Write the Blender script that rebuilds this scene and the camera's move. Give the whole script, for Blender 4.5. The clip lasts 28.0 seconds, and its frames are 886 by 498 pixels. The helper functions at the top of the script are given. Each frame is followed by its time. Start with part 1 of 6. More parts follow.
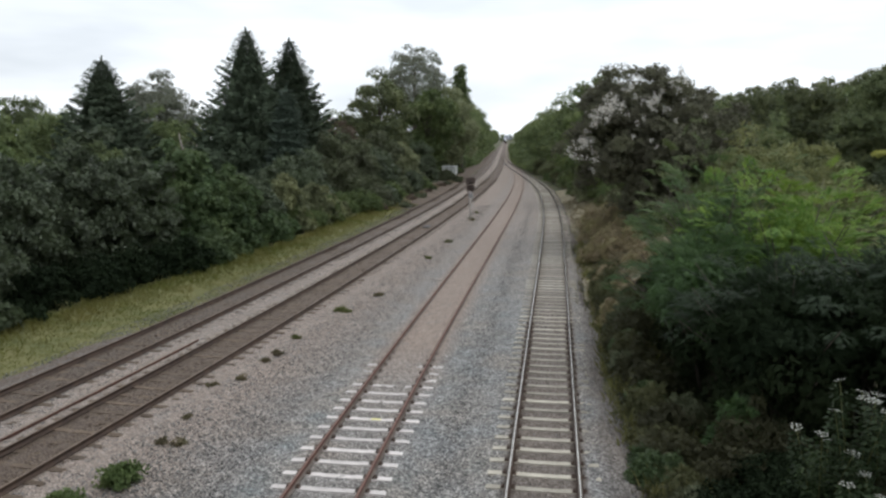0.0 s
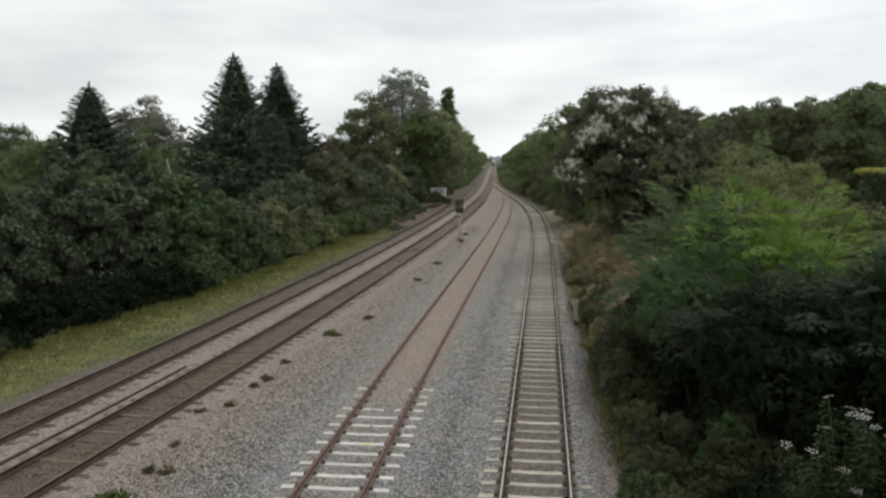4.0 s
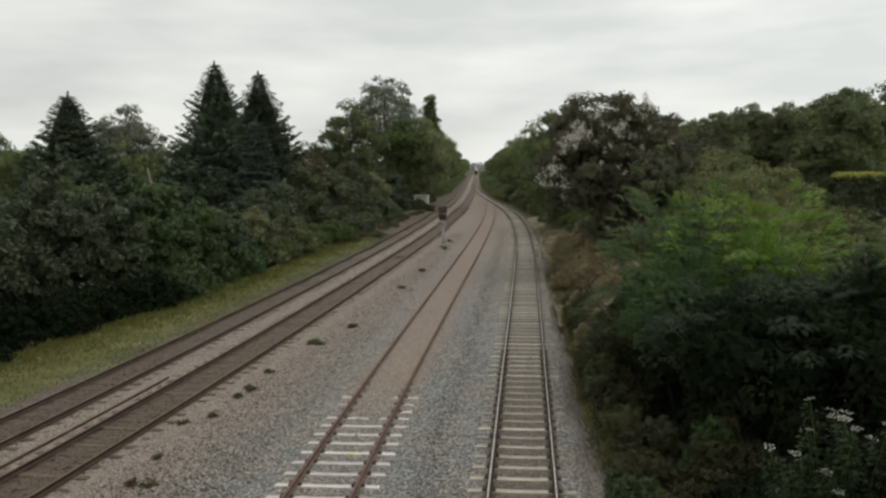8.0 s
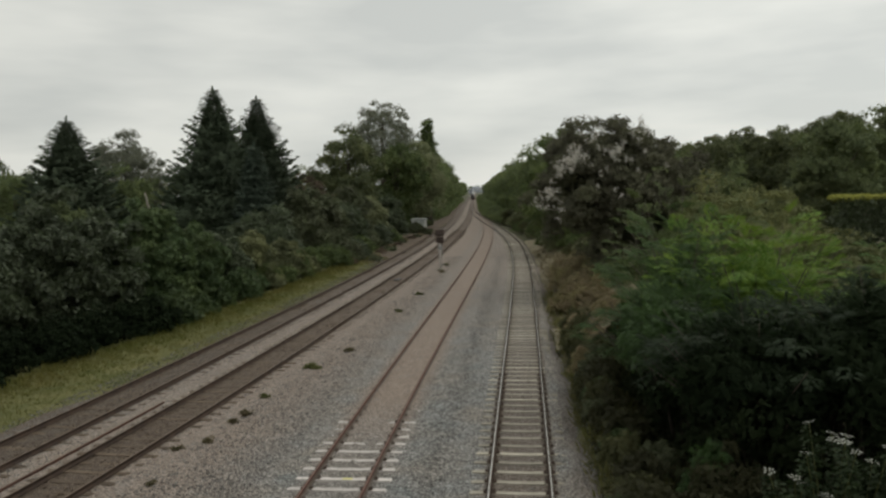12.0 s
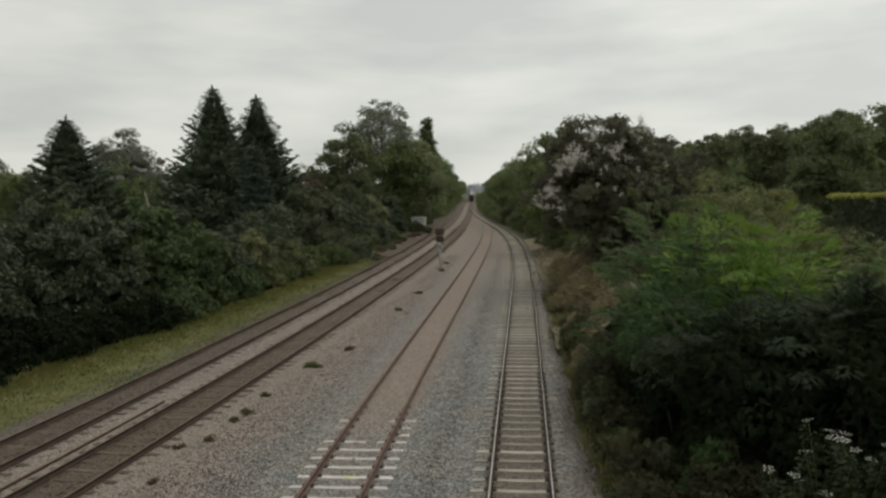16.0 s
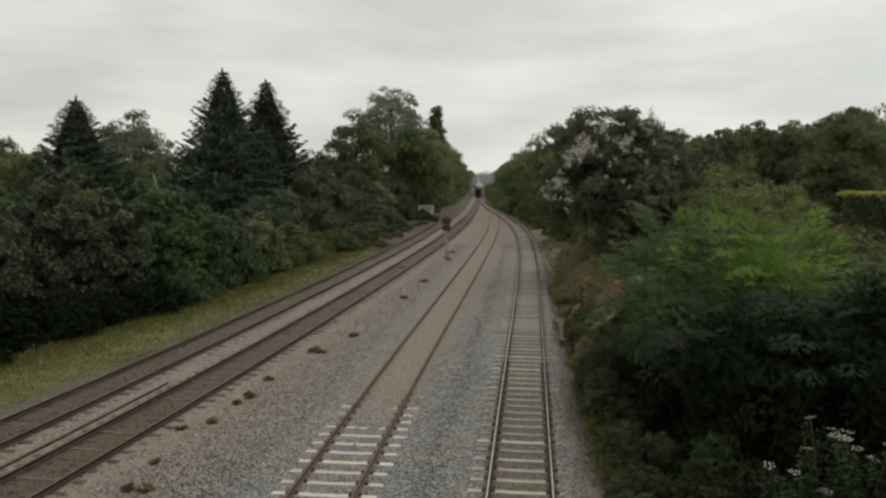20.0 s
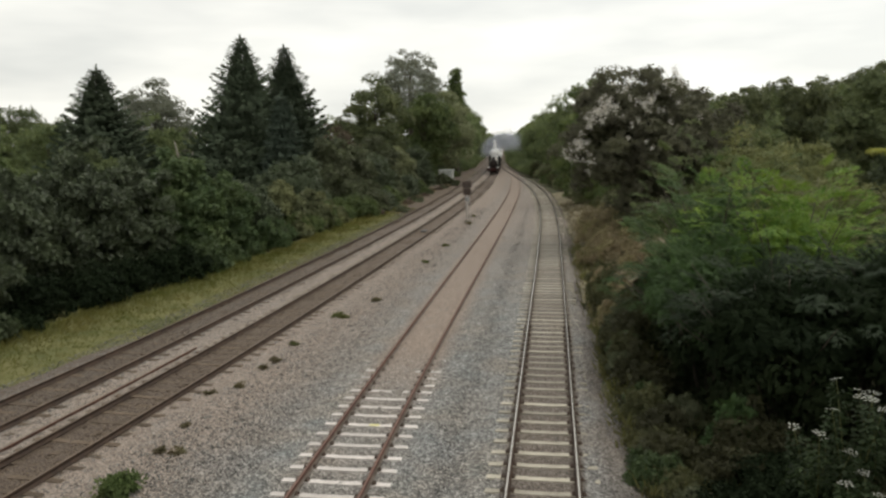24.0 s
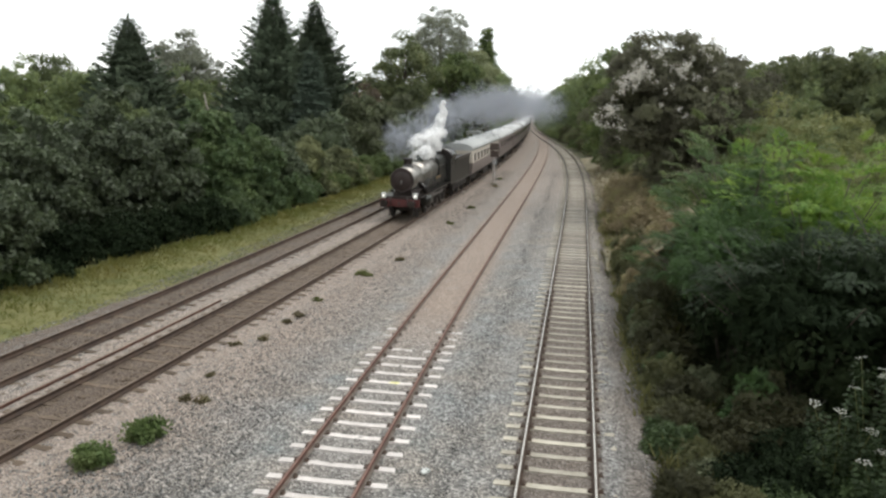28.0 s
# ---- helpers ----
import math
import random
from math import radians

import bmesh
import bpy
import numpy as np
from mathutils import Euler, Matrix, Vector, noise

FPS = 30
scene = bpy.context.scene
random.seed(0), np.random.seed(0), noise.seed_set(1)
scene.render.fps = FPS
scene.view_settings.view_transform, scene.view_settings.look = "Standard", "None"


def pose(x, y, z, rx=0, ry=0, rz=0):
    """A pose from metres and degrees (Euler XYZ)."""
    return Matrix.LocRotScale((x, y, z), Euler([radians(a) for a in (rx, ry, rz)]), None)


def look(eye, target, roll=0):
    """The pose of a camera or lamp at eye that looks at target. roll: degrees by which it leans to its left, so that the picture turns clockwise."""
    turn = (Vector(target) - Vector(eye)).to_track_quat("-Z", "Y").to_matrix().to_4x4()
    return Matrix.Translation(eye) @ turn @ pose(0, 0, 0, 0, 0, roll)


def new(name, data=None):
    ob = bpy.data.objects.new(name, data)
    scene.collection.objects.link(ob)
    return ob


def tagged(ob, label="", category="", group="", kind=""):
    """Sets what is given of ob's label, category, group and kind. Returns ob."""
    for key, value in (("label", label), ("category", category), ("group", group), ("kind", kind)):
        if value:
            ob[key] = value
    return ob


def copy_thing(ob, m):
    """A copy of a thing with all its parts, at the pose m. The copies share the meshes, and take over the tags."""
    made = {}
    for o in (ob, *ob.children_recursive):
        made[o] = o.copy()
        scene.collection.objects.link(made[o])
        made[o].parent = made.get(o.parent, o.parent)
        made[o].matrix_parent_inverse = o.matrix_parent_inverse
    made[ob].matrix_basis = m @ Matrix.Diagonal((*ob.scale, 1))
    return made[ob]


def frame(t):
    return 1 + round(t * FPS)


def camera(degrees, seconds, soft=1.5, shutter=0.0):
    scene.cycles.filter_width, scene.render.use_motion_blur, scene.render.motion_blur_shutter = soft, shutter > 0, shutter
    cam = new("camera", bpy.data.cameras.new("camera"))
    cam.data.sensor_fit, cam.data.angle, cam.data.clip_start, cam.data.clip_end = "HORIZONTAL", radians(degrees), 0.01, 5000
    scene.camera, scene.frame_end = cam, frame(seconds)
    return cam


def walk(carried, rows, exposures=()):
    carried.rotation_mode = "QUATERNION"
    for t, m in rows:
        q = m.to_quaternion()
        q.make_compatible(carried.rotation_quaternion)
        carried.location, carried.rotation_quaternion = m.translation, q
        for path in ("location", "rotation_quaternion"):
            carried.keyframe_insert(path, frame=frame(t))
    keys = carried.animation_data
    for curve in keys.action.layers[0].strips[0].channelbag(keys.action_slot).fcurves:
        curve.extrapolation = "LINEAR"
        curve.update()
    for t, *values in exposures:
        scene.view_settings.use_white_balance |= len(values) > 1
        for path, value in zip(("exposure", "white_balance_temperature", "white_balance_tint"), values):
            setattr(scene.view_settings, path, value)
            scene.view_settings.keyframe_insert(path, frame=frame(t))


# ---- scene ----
cam = camera(62.92, 28.0, soft=2.5)
scene.cycles.transparent_max_bounces = 48
walk(cam, [
    (0, pose(-0.017, 0.026, 7.180, 81.23, 0.11, 0.08)),
    (0.5, pose(0.027, 0.002, 7.211, 81.21, -0.17, 0.30)),
    (1, pose(0.000, -0.000, 7.200, 81.20, 0.05, 0.00)),
    (1.5, pose(0.018, 0.044, 7.204, 81.19, 0.10, 0.13)),
    (2, pose(0.034, 0.019, 7.210, 81.90, 0.21, 0.07)),
    (2.5, pose(0.001, -0.015, 7.187, 82.56, 0.44, -0.23)),
    (3, pose(0.020, 0.001, 7.182, 82.80, 0.59, -0.56)),
    (3.5, pose(0.023, 0.010, 7.190, 82.90, 0.69, -0.68)),
    (5.5, pose(0.027, 0.004, 7.195, 83.32, 0.88, -1.35)),
    (6, pose(0.033, 0.017, 7.201, 83.74, 0.89, -1.53)),
    (6.5, pose(0.026, 0.017, 7.171, 83.67, 0.62, -1.87)),
    (7, pose(0.059, 0.016, 7.180, 83.20, 0.89, -2.02)),
    (7.5, pose(0.010, 0.016, 7.200, 83.35, 1.09, -2.00)),
    (8, pose(0.020, 0.012, 7.197, 83.48, 1.15, -2.17)),
    (8.5, pose(0.024, 0.007, 7.206, 83.65, 1.00, -2.04)),
    (9, pose(0.018, 0.017, 7.199, 84.06, 1.15, -1.95)),
    (9.5, pose(0.022, 0.008, 7.199, 84.13, 1.27, -1.62)),
    (10, pose(0.034, 0.001, 7.212, 83.92, 1.14, -1.78)),
    (10.5, pose(0.033, 0.014, 7.205, 84.34, 1.25, -2.08)),
    (11, pose(0.043, 0.020, 7.198, 84.92, 1.11, -2.02)),
    (11.5, pose(0.031, 0.016, 7.205, 85.12, 1.21, -2.12)),
    (12, pose(0.053, 0.032, 7.190, 85.32, 1.30, -2.37)),
    (12.5, pose(0.026, -0.012, 7.205, 85.50, 1.17, -2.64)),
    (14.5, pose(0.025, -0.010, 7.188, 85.31, 1.21, -2.59)),
    (15, pose(0.015, -0.005, 7.192, 85.47, 1.23, -2.55)),
    (15.5, pose(-0.012, -0.013, 7.202, 85.35, 1.35, -2.48)),
    (16, pose(0.015, -0.029, 7.208, 85.21, 1.31, -2.42)),
    (16.5, pose(0.054, 0.005, 7.199, 85.23, 1.19, -2.96)),
    (17, pose(0.024, 0.002, 7.213, 85.24, 1.24, -3.26)),
    (17.5, pose(0.027, 0.000, 7.200, 85.17, 1.18, -3.05)),
    (18, pose(0.034, 0.003, 7.202, 85.17, 1.15, -3.07)),
    (18.5, pose(0.023, -0.008, 7.189, 85.08, 1.03, -3.16)),
    (19, pose(0.026, 0.065, 7.212, 84.56, 1.39, -3.05)),
    (19.5, pose(0.006, -0.029, 7.200, 84.81, 1.38, -3.21)),
    (20, pose(0.055, 0.006, 7.188, 84.35, 0.03, -1.76)),
    (20.5, pose(-0.030, -0.029, 7.205, 84.78, 0.98, -2.18)),
    (21, pose(-0.015, -0.020, 7.205, 83.98, 1.25, -1.14)),
    (21.5, pose(0.024, 0.041, 7.197, 83.36, 1.11, -1.40)),
    (23.5, pose(0.020, 0.006, 7.223, 82.01, 1.18, 0.14)),
    (24, pose(0.034, 0.017, 7.205, 81.52, 0.92, -0.21)),
    (24.5, pose(0.019, -0.015, 7.197, 81.17, 1.22, -0.51)),
    (25, pose(0.008, 0.014, 7.211, 79.84, 1.09, -0.36)),
    (25.5, pose(0.016, 0.013, 7.229, 80.27, 0.79, 0.51)),
    (26, pose(0.033, 0.016, 7.194, 79.49, 0.64, 0.98)),
    (26.5, pose(0.024, 0.017, 7.237, 79.70, 0.38, 1.00)),
    (27, pose(0.017, 0.005, 7.217, 79.70, -0.08, 0.87)),
    (27.5, pose(0.013, 0.026, 7.220, 78.91, -0.43, 0.92)),
    (28, pose(-0.000, 0.027, 7.228, 78.45, -0.87, 2.02)),
], exposures=[(0.0, 0.2, 6300, 11), (2.0, 0.14, 6450, 9), (3.5, 0.0, 6600, 9), (6.0, -0.14, 6800, 9), (8.0, -0.24, 6950, 8), (12.0, -0.44, 7050, 7), (17.0, -0.46, 7100, 7), (20.0, -0.38, 7100, 7),
              (24.0, 0.08, 7150, 9), (25.0, 0.3, 7100, 9), (26.0, 0.55, 6950, 9), (28.0, 0.66, 6700, 9)])

# ---- world and light ----
world = bpy.data.worlds.new("overcast_sky")
scene.world = world
world.use_nodes = True
wn, wl = world.node_tree.nodes, world.node_tree.links
wn.clear()
w_out, w_bg = wn.new("ShaderNodeOutputWorld"), wn.new("ShaderNodeBackground")
w_sky = wn.new("ShaderNodeTexSky")
w_sky.sky_type, w_sky.sun_disc = "NISHITA", False
w_sky.sun_elevation, w_sky.sun_rotation = radians(65), radians(65)
w_scale = wn.new("ShaderNodeMix")
w_scale.data_type, w_scale.blend_type = "RGBA", "MULTIPLY"
w_scale.inputs[0].default_value = 1.0
w_scale.inputs[7].default_value = (0.09, 0.09, 0.09, 1)
w_co, w_map = wn.new("ShaderNodeTexCoord"), wn.new("ShaderNodeMapping")
w_map.inputs["Scale"].default_value = (1.6, 1.6, 7.0)
w_noise = wn.new("ShaderNodeTexNoise")
w_noise.inputs["Scale"].default_value, w_noise.inputs["Detail"].default_value = 1.7, 4.0
w_noise.inputs["Roughness"].default_value = 0.5
w_ramp = wn.new("ShaderNodeValToRGB")
w_ramp.color_ramp.elements[0].position, w_ramp.color_ramp.elements[0].color = 0.38, (0.73, 0.772, 0.80, 1)
w_ramp.color_ramp.elements[1].position, w_ramp.color_ramp.elements[1].color = 0.63, (0.955, 0.99, 1.005, 1)
w_mix = wn.new("ShaderNodeMix")
w_mix.data_type = "RGBA"
w_mix.inputs[0].default_value = 0.93
wl.new(w_sky.outputs[0], w_scale.inputs[6])
wl.new(w_co.outputs["Generated"], w_map.inputs[0])
wl.new(w_map.outputs[0], w_noise.inputs["Vector"])
wl.new(w_noise.outputs["Fac"], w_ramp.inputs[0])
wl.new(w_scale.outputs[2], w_mix.inputs[6])
wl.new(w_ramp.outputs[0], w_mix.inputs[7])
w_side = wn.new("ShaderNodeVectorMath")
w_side.operation = "DOT_PRODUCT"
w_side.inputs[1].default_value = (0.9, 0.43, 0.0)
w_bright = wn.new("ShaderNodeMapRange")
w_bright.inputs[1].default_value, w_bright.inputs[2].default_value = -1.0, 1.0
w_bright.inputs[3].default_value, w_bright.inputs[4].default_value = 0.80, 1.24
w_final = wn.new("ShaderNodeVectorMath")
w_final.operation = "SCALE"
wl.new(w_co.outputs["Generated"], w_side.inputs[0])
wl.new(w_side.outputs["Value"], w_bright.inputs[0])
wl.new(w_mix.outputs[2], w_final.inputs[0])
wl.new(w_bright.outputs[0], w_final.inputs["Scale"])
wl.new(w_final.outputs[0], w_bg.inputs[0])
wl.new(w_bg.outputs[0], w_out.inputs[0])
w_bg.inputs[1].default_value = 1.0

sun = new("sun", bpy.data.lights.new("sun", "SUN"))
sun.data.energy, sun.data.angle, sun.data.color = 0.72, radians(30), (1.0, 0.97, 0.92)
sun.matrix_world = look((26, 12, 60), (0, 0, 0))

# ---- small tools ----
def part(name, bm, material, parent=None, label=""):
    """Link a bmesh as one mesh object under a thing or a part."""
    me = bpy.data.meshes.new(name)
    bm.to_mesh(me)
    bm.free()
    me.materials.append(material)
    ob = new(name, me)
    ob.parent = parent
    if label:
        ob["label"] = label
    return ob


def mesh_part(name, me, parent=None, label=""):
    ob = new(name, me)
    ob.parent = parent
    if label:
        ob["label"] = label
    return ob


def np_mesh(name, verts, faces, material, smooth=False):
    """A mesh from arrays; all faces have the same number of corners."""
    verts, faces = np.asarray(verts, np.float32), np.asarray(faces, np.int32)
    me = bpy.data.meshes.new(name)
    n, k = faces.shape
    me.vertices.add(len(verts))
    me.vertices.foreach_set("co", verts.ravel())
    me.loops.add(n * k)
    me.loops.foreach_set("vertex_index", faces.ravel())
    me.polygons.add(n)
    me.polygons.foreach_set("loop_start", np.arange(0, n * k, k, dtype=np.int32))
    me.update(calc_edges=True)
    if smooth:
        me.polygons.foreach_set("use_smooth", np.ones(n, bool))
    me.materials.append(material)
    return me


def thing(name, m, label, category, group="", kind=""):
    ob = new(name)
    ob.empty_display_size = 0.3
    ob.matrix_basis = m
    return tagged(ob, label, category, group, kind)


def add_box(bm, x0, x1, y0, y1, z0, z1, bevel=0.0):
    vs = [bm.verts.new(p) for p in ((x0, y0, z0), (x1, y0, z0), (x1, y1, z0), (x0, y1, z0),
                                    (x0, y0, z1), (x1, y0, z1), (x1, y1, z1), (x0, y1, z1))]
    fs = [bm.faces.new([vs[i] for i in q]) for q in
          ((3, 2, 1, 0), (4, 5, 6, 7), (0, 1, 5, 4), (1, 2, 6, 5), (2, 3, 7, 6), (3, 0, 4, 7))]
    if bevel:
        edges = list({e for f in fs for e in f.edges})
        bmesh.ops.bevel(bm, geom=edges, offset=bevel, segments=2, affect="EDGES", profile=0.5)


def box(x0, x1, y0, y1, z0, z1, bevel=0.0):
    bm = bmesh.new()
    add_box(bm, x0, x1, y0, y1, z0, z1, bevel)
    return bm


def add_tube(bm, points, radii, sides=10, caps=True):
    """A round tube through points, with a radius at each."""
    rings = []
    pts = [Vector(p) for p in points]
    for i, p in enumerate(pts):
        d = (pts[min(i + 1, len(pts) - 1)] - pts[max(i - 1, 0)]).normalized()
        a = d.orthogonal().normalized() if abs(d.z) > 0.9 else Vector((0, 0, 1)).cross(d).normalized()
        b = d.cross(a)
        rings.append([bm.verts.new(p + radii[i] * (math.cos(t) * a + math.sin(t) * b))
                      for t in (2 * math.pi * k / sides for k in range(sides))])
    for r0, r1 in zip(rings, rings[1:]):
        for k in range(sides):
            f = bm.faces.new((r0[k], r0[(k + 1) % sides], r1[(k + 1) % sides], r1[k]))
            f.smooth = True
    if caps:
        bm.faces.new(rings[0][::-1])
        bm.faces.new(rings[-1])


def tube(points, radii, sides=10, caps=True):
    bm = bmesh.new()
    add_tube(bm, points, radii, sides, caps)
    bmesh.ops.recalc_face_normals(bm, faces=bm.faces)
    return bm


def extrude_outline(outline, y0, y1, smooth=False):
    """A closed outline in x and z, drawn out along y."""
    bm = bmesh.new()
    a = [bm.verts.new((x, y0, z)) for x, z in outline]
    b = [bm.verts.new((x, y1, z)) for x, z in outline]
    n = len(a)
    for i in range(n):
        f = bm.faces.new((a[i], a[(i + 1) % n], b[(i + 1) % n], b[i]))
        f.smooth = smooth
    bm.faces.new(a)
    bm.faces.new(b[::-1])
    bmesh.ops.recalc_face_normals(bm, faces=bm.faces)
    return bm


# ---- materials ----
def material(name):
    m = bpy.data.materials.new(name)
    m.use_nodes = True
    m.node_tree.nodes.clear()
    nd, ln = m.node_tree.nodes, m.node_tree.links
    out, bs = nd.new("ShaderNodeOutputMaterial"), nd.new("ShaderNodeBsdfPrincipled")
    ln.new(bs.outputs[0], out.inputs[0])
    return m, nd, ln, bs, out


def mix_rgb(nd, ln, fac, a, b, blend="MIX"):
    n = nd.new("ShaderNodeMix")
    n.data_type, n.blend_type = "RGBA", blend
    for sock, v in ((n.inputs[0], fac), (n.inputs[6], a), (n.inputs[7], b)):
        if isinstance(v, bpy.types.NodeSocket):
            ln.new(v, sock)
        elif isinstance(v, tuple):
            sock.default_value = (*v[:3], 1)
        else:
            sock.default_value = v
    return n.outputs[2]


def noise_fac(nd, ln, scale, detail=3.0, rough=0.55, lo=0.35, hi=0.65, stretch=None):
    co = nd.new("ShaderNodeTexCoord")
    src = co.outputs["Object"]
    if stretch:
        mp = nd.new("ShaderNodeMapping")
        mp.inputs["Scale"].default_value = stretch
        ln.new(src, mp.inputs[0])
        src = mp.outputs[0]
    t = nd.new("ShaderNodeTexNoise")
    t.inputs["Scale"].default_value, t.inputs["Detail"].default_value, t.inputs["Roughness"].default_value = scale, detail, rough
    ln.new(src, t.inputs["Vector"])
    r = nd.new("ShaderNodeMapRange")
    r.inputs[1].default_value, r.inputs[2].default_value = lo, hi
    ln.new(t.outputs["Fac"], r.inputs[0])
    return r.outputs[0]


def add_bump(nd, ln, bs, fac, strength, distance):
    b = nd.new("ShaderNodeBump")
    b.inputs["Strength"].default_value, b.inputs["Distance"].default_value = strength, distance
    ln.new(fac, b.inputs["Height"])
    ln.new(b.outputs[0], bs.inputs["Normal"])


def plain(name, a, b, rough, scale=4.0, metal=0.0, bump=0.0, fine=40.0, stretch=None, vary=0.0):
    """Two colours in patches, fine grain over them, and slight relief."""
    m, nd, ln, bs, _ = material(name)
    c = mix_rgb(nd, ln, noise_fac(nd, ln, scale, stretch=stretch), a, b)
    grain = noise_fac(nd, ln, fine, 2.0, 0.6, 0.2, 0.8)
    c = mix_rgb(nd, ln, 0.35, c, mix_rgb(nd, ln, grain, (0.35, 0.35, 0.35), (1.5, 1.5, 1.5)), "MULTIPLY")
    if vary:
        info, hs = nd.new("ShaderNodeObjectInfo"), nd.new("ShaderNodeHueSaturation")
        mr = nd.new("ShaderNodeMapRange")
        mr.inputs[3].default_value, mr.inputs[4].default_value = 1 - vary, 1 + vary
        ln.new(info.outputs["Random"], mr.inputs[0])
        ln.new(mr.outputs[0], hs.inputs["Value"])
        ln.new(c, hs.inputs["Color"])
        c = hs.outputs[0]
    ln.new(c, bs.inputs["Base Color"])
    bs.inputs["Roughness"].default_value, bs.inputs["Metallic"].default_value = rough, metal
    if bump:
        add_bump(nd, ln, bs, grain, 0.6, bump)
    return m


def leaf(name, dark, light, tip=None, patch=0.5, gloss=0.55, through_leaf=0.34, shine=0.2):
    """Leaves: each its own shade, larger patches of another tone, light passing through."""
    m, nd, ln, bs, out = material(name)
    geo = nd.new("ShaderNodeNewGeometry")
    each = nd.new("ShaderNodeMapRange")
    each.inputs[3].default_value, each.inputs[4].default_value = 0.25, 0.85
    ln.new(geo.outputs["Random Per Island"], each.inputs[0])
    c = mix_rgb(nd, ln, each.outputs[0], dark, light)
    c = mix_rgb(nd, ln, noise_fac(nd, ln, patch, 3.0, 0.6, 0.42, 0.66), c, tip or light)
    info, hs = nd.new("ShaderNodeObjectInfo"), nd.new("ShaderNodeHueSaturation")
    mr = nd.new("ShaderNodeMapRange")
    mr.inputs[3].default_value, mr.inputs[4].default_value = 0.82, 1.15
    ln.new(info.outputs["Random"], mr.inputs[0])
    ln.new(mr.outputs[0], hs.inputs["Value"])
    ln.new(c, hs.inputs["Color"])
    ln.new(hs.outputs[0], bs.inputs["Base Color"])
    bs.inputs["Roughness"].default_value = gloss
    bs.inputs["Specular IOR Level"].default_value = shine
    tr, mx = nd.new("ShaderNodeBsdfTranslucent"), nd.new("ShaderNodeMixShader")
    ln.new(hs.outputs[0], tr.inputs[0])
    mx.inputs[0].default_value = through_leaf
    ln.new(bs.outputs[0], mx.inputs[1])
    ln.new(tr.outputs[0], mx.inputs[2])
    ln.new(mx.outputs[0], out.inputs[0])
    return m


def ballast_material():
    """Crushed stone: grey chips; attributes add rusty dust, distance haze, oil and rail shadow."""
    m, nd, ln, bs, _ = material("ballast_stone")
    co, vor = nd.new("ShaderNodeTexCoord"), nd.new("ShaderNodeTexVoronoi")
    vor.inputs["Scale"].default_value = 21.0
    ln.new(co.outputs["Object"], vor.inputs["Vector"])
    bw = nd.new("ShaderNodeSeparateColor")
    ln.new(vor.outputs["Color"], bw.inputs[0])
    ramp = nd.new("ShaderNodeValToRGB")
    e = ramp.color_ramp.elements
    e[0].position, e[0].color = 0.0, (0.075, 0.076, 0.078, 1)
    e[1].position, e[1].color = 1.0, (0.468, 0.462, 0.448, 1)
    mid = e.new(0.55)
    mid.color = (0.229, 0.228, 0.219, 1)
    ln.new(bw.outputs[0], ramp.inputs[0])
    c = mix_rgb(nd, ln, noise_fac(nd, ln, 0.5, 4.0, 0.6, 0.4, 0.7), ramp.outputs[0],
                mix_rgb(nd, ln, 1.0, ramp.outputs[0], (1.08, 0.97, 0.87), "MULTIPLY"))
    c = mix_rgb(nd, ln, noise_fac(nd, ln, 0.9, 4.0, 0.65, 0.5, 0.75), c, mix_rgb(nd, ln, 1.0, c, (0.70, 0.78, 0.81), "MULTIPLY"))
    at = nd.new("ShaderNodeAttribute")
    at.attribute_name = "rust_haze"
    spread = nd.new("ShaderNodeMath")
    spread.operation = "MULTIPLY"
    ln.new(at.outputs["Fac"], spread.inputs[0])
    ln.new(noise_fac(nd, ln, 2.2, 4.0, 0.65, 0.1, 0.45), spread.inputs[1])
    brown = mix_rgb(nd, ln, 0.55, mix_rgb(nd, ln, 1.0, ramp.outputs[0], (1.2, 1.0, 0.88), "MULTIPLY"), (0.335, 0.258, 0.208))
    c = mix_rgb(nd, ln, spread.outputs[0], c, brown)
    oil_shadow = nd.new("ShaderNodeAttribute")
    oil_shadow.attribute_name = "oil_shadow"
    c = mix_rgb(nd, ln, oil_shadow.outputs["Fac"], c, mix_rgb(nd, ln, 0.7, mix_rgb(nd, ln, 1.0, ramp.outputs[0], (0.6, 0.48, 0.38), "MULTIPLY"), (0.078, 0.050, 0.034)))
    ln.new(c, bs.inputs["Base Color"])
    bs.inputs["Roughness"].default_value = 0.85
    add_bump(nd, ln, bs, vor.outputs["Distance"], 0.9, 0.05)
    return m


def island_stone(name, lo, mid_c, hi):
    m, nd, ln, bs, _ = material(name)
    geo, ramp = nd.new("ShaderNodeNewGeometry"), nd.new("ShaderNodeValToRGB")
    e = ramp.color_ramp.elements
    e[0].color, e[1].color = (*lo, 1), (*hi, 1)
    e.new(0.5).color = (*mid_c, 1)
    ln.new(geo.outputs["Random Per Island"], ramp.inputs[0])
    c = mix_rgb(nd, ln, noise_fac(nd, ln, 30.0), ramp.outputs[0], mix_rgb(nd, ln, 1.0, ramp.outputs[0], (0.75, 0.72, 0.7), "MULTIPLY"))
    ln.new(c, bs.inputs["Base Color"])
    bs.inputs["Roughness"].default_value = 0.85
    return m


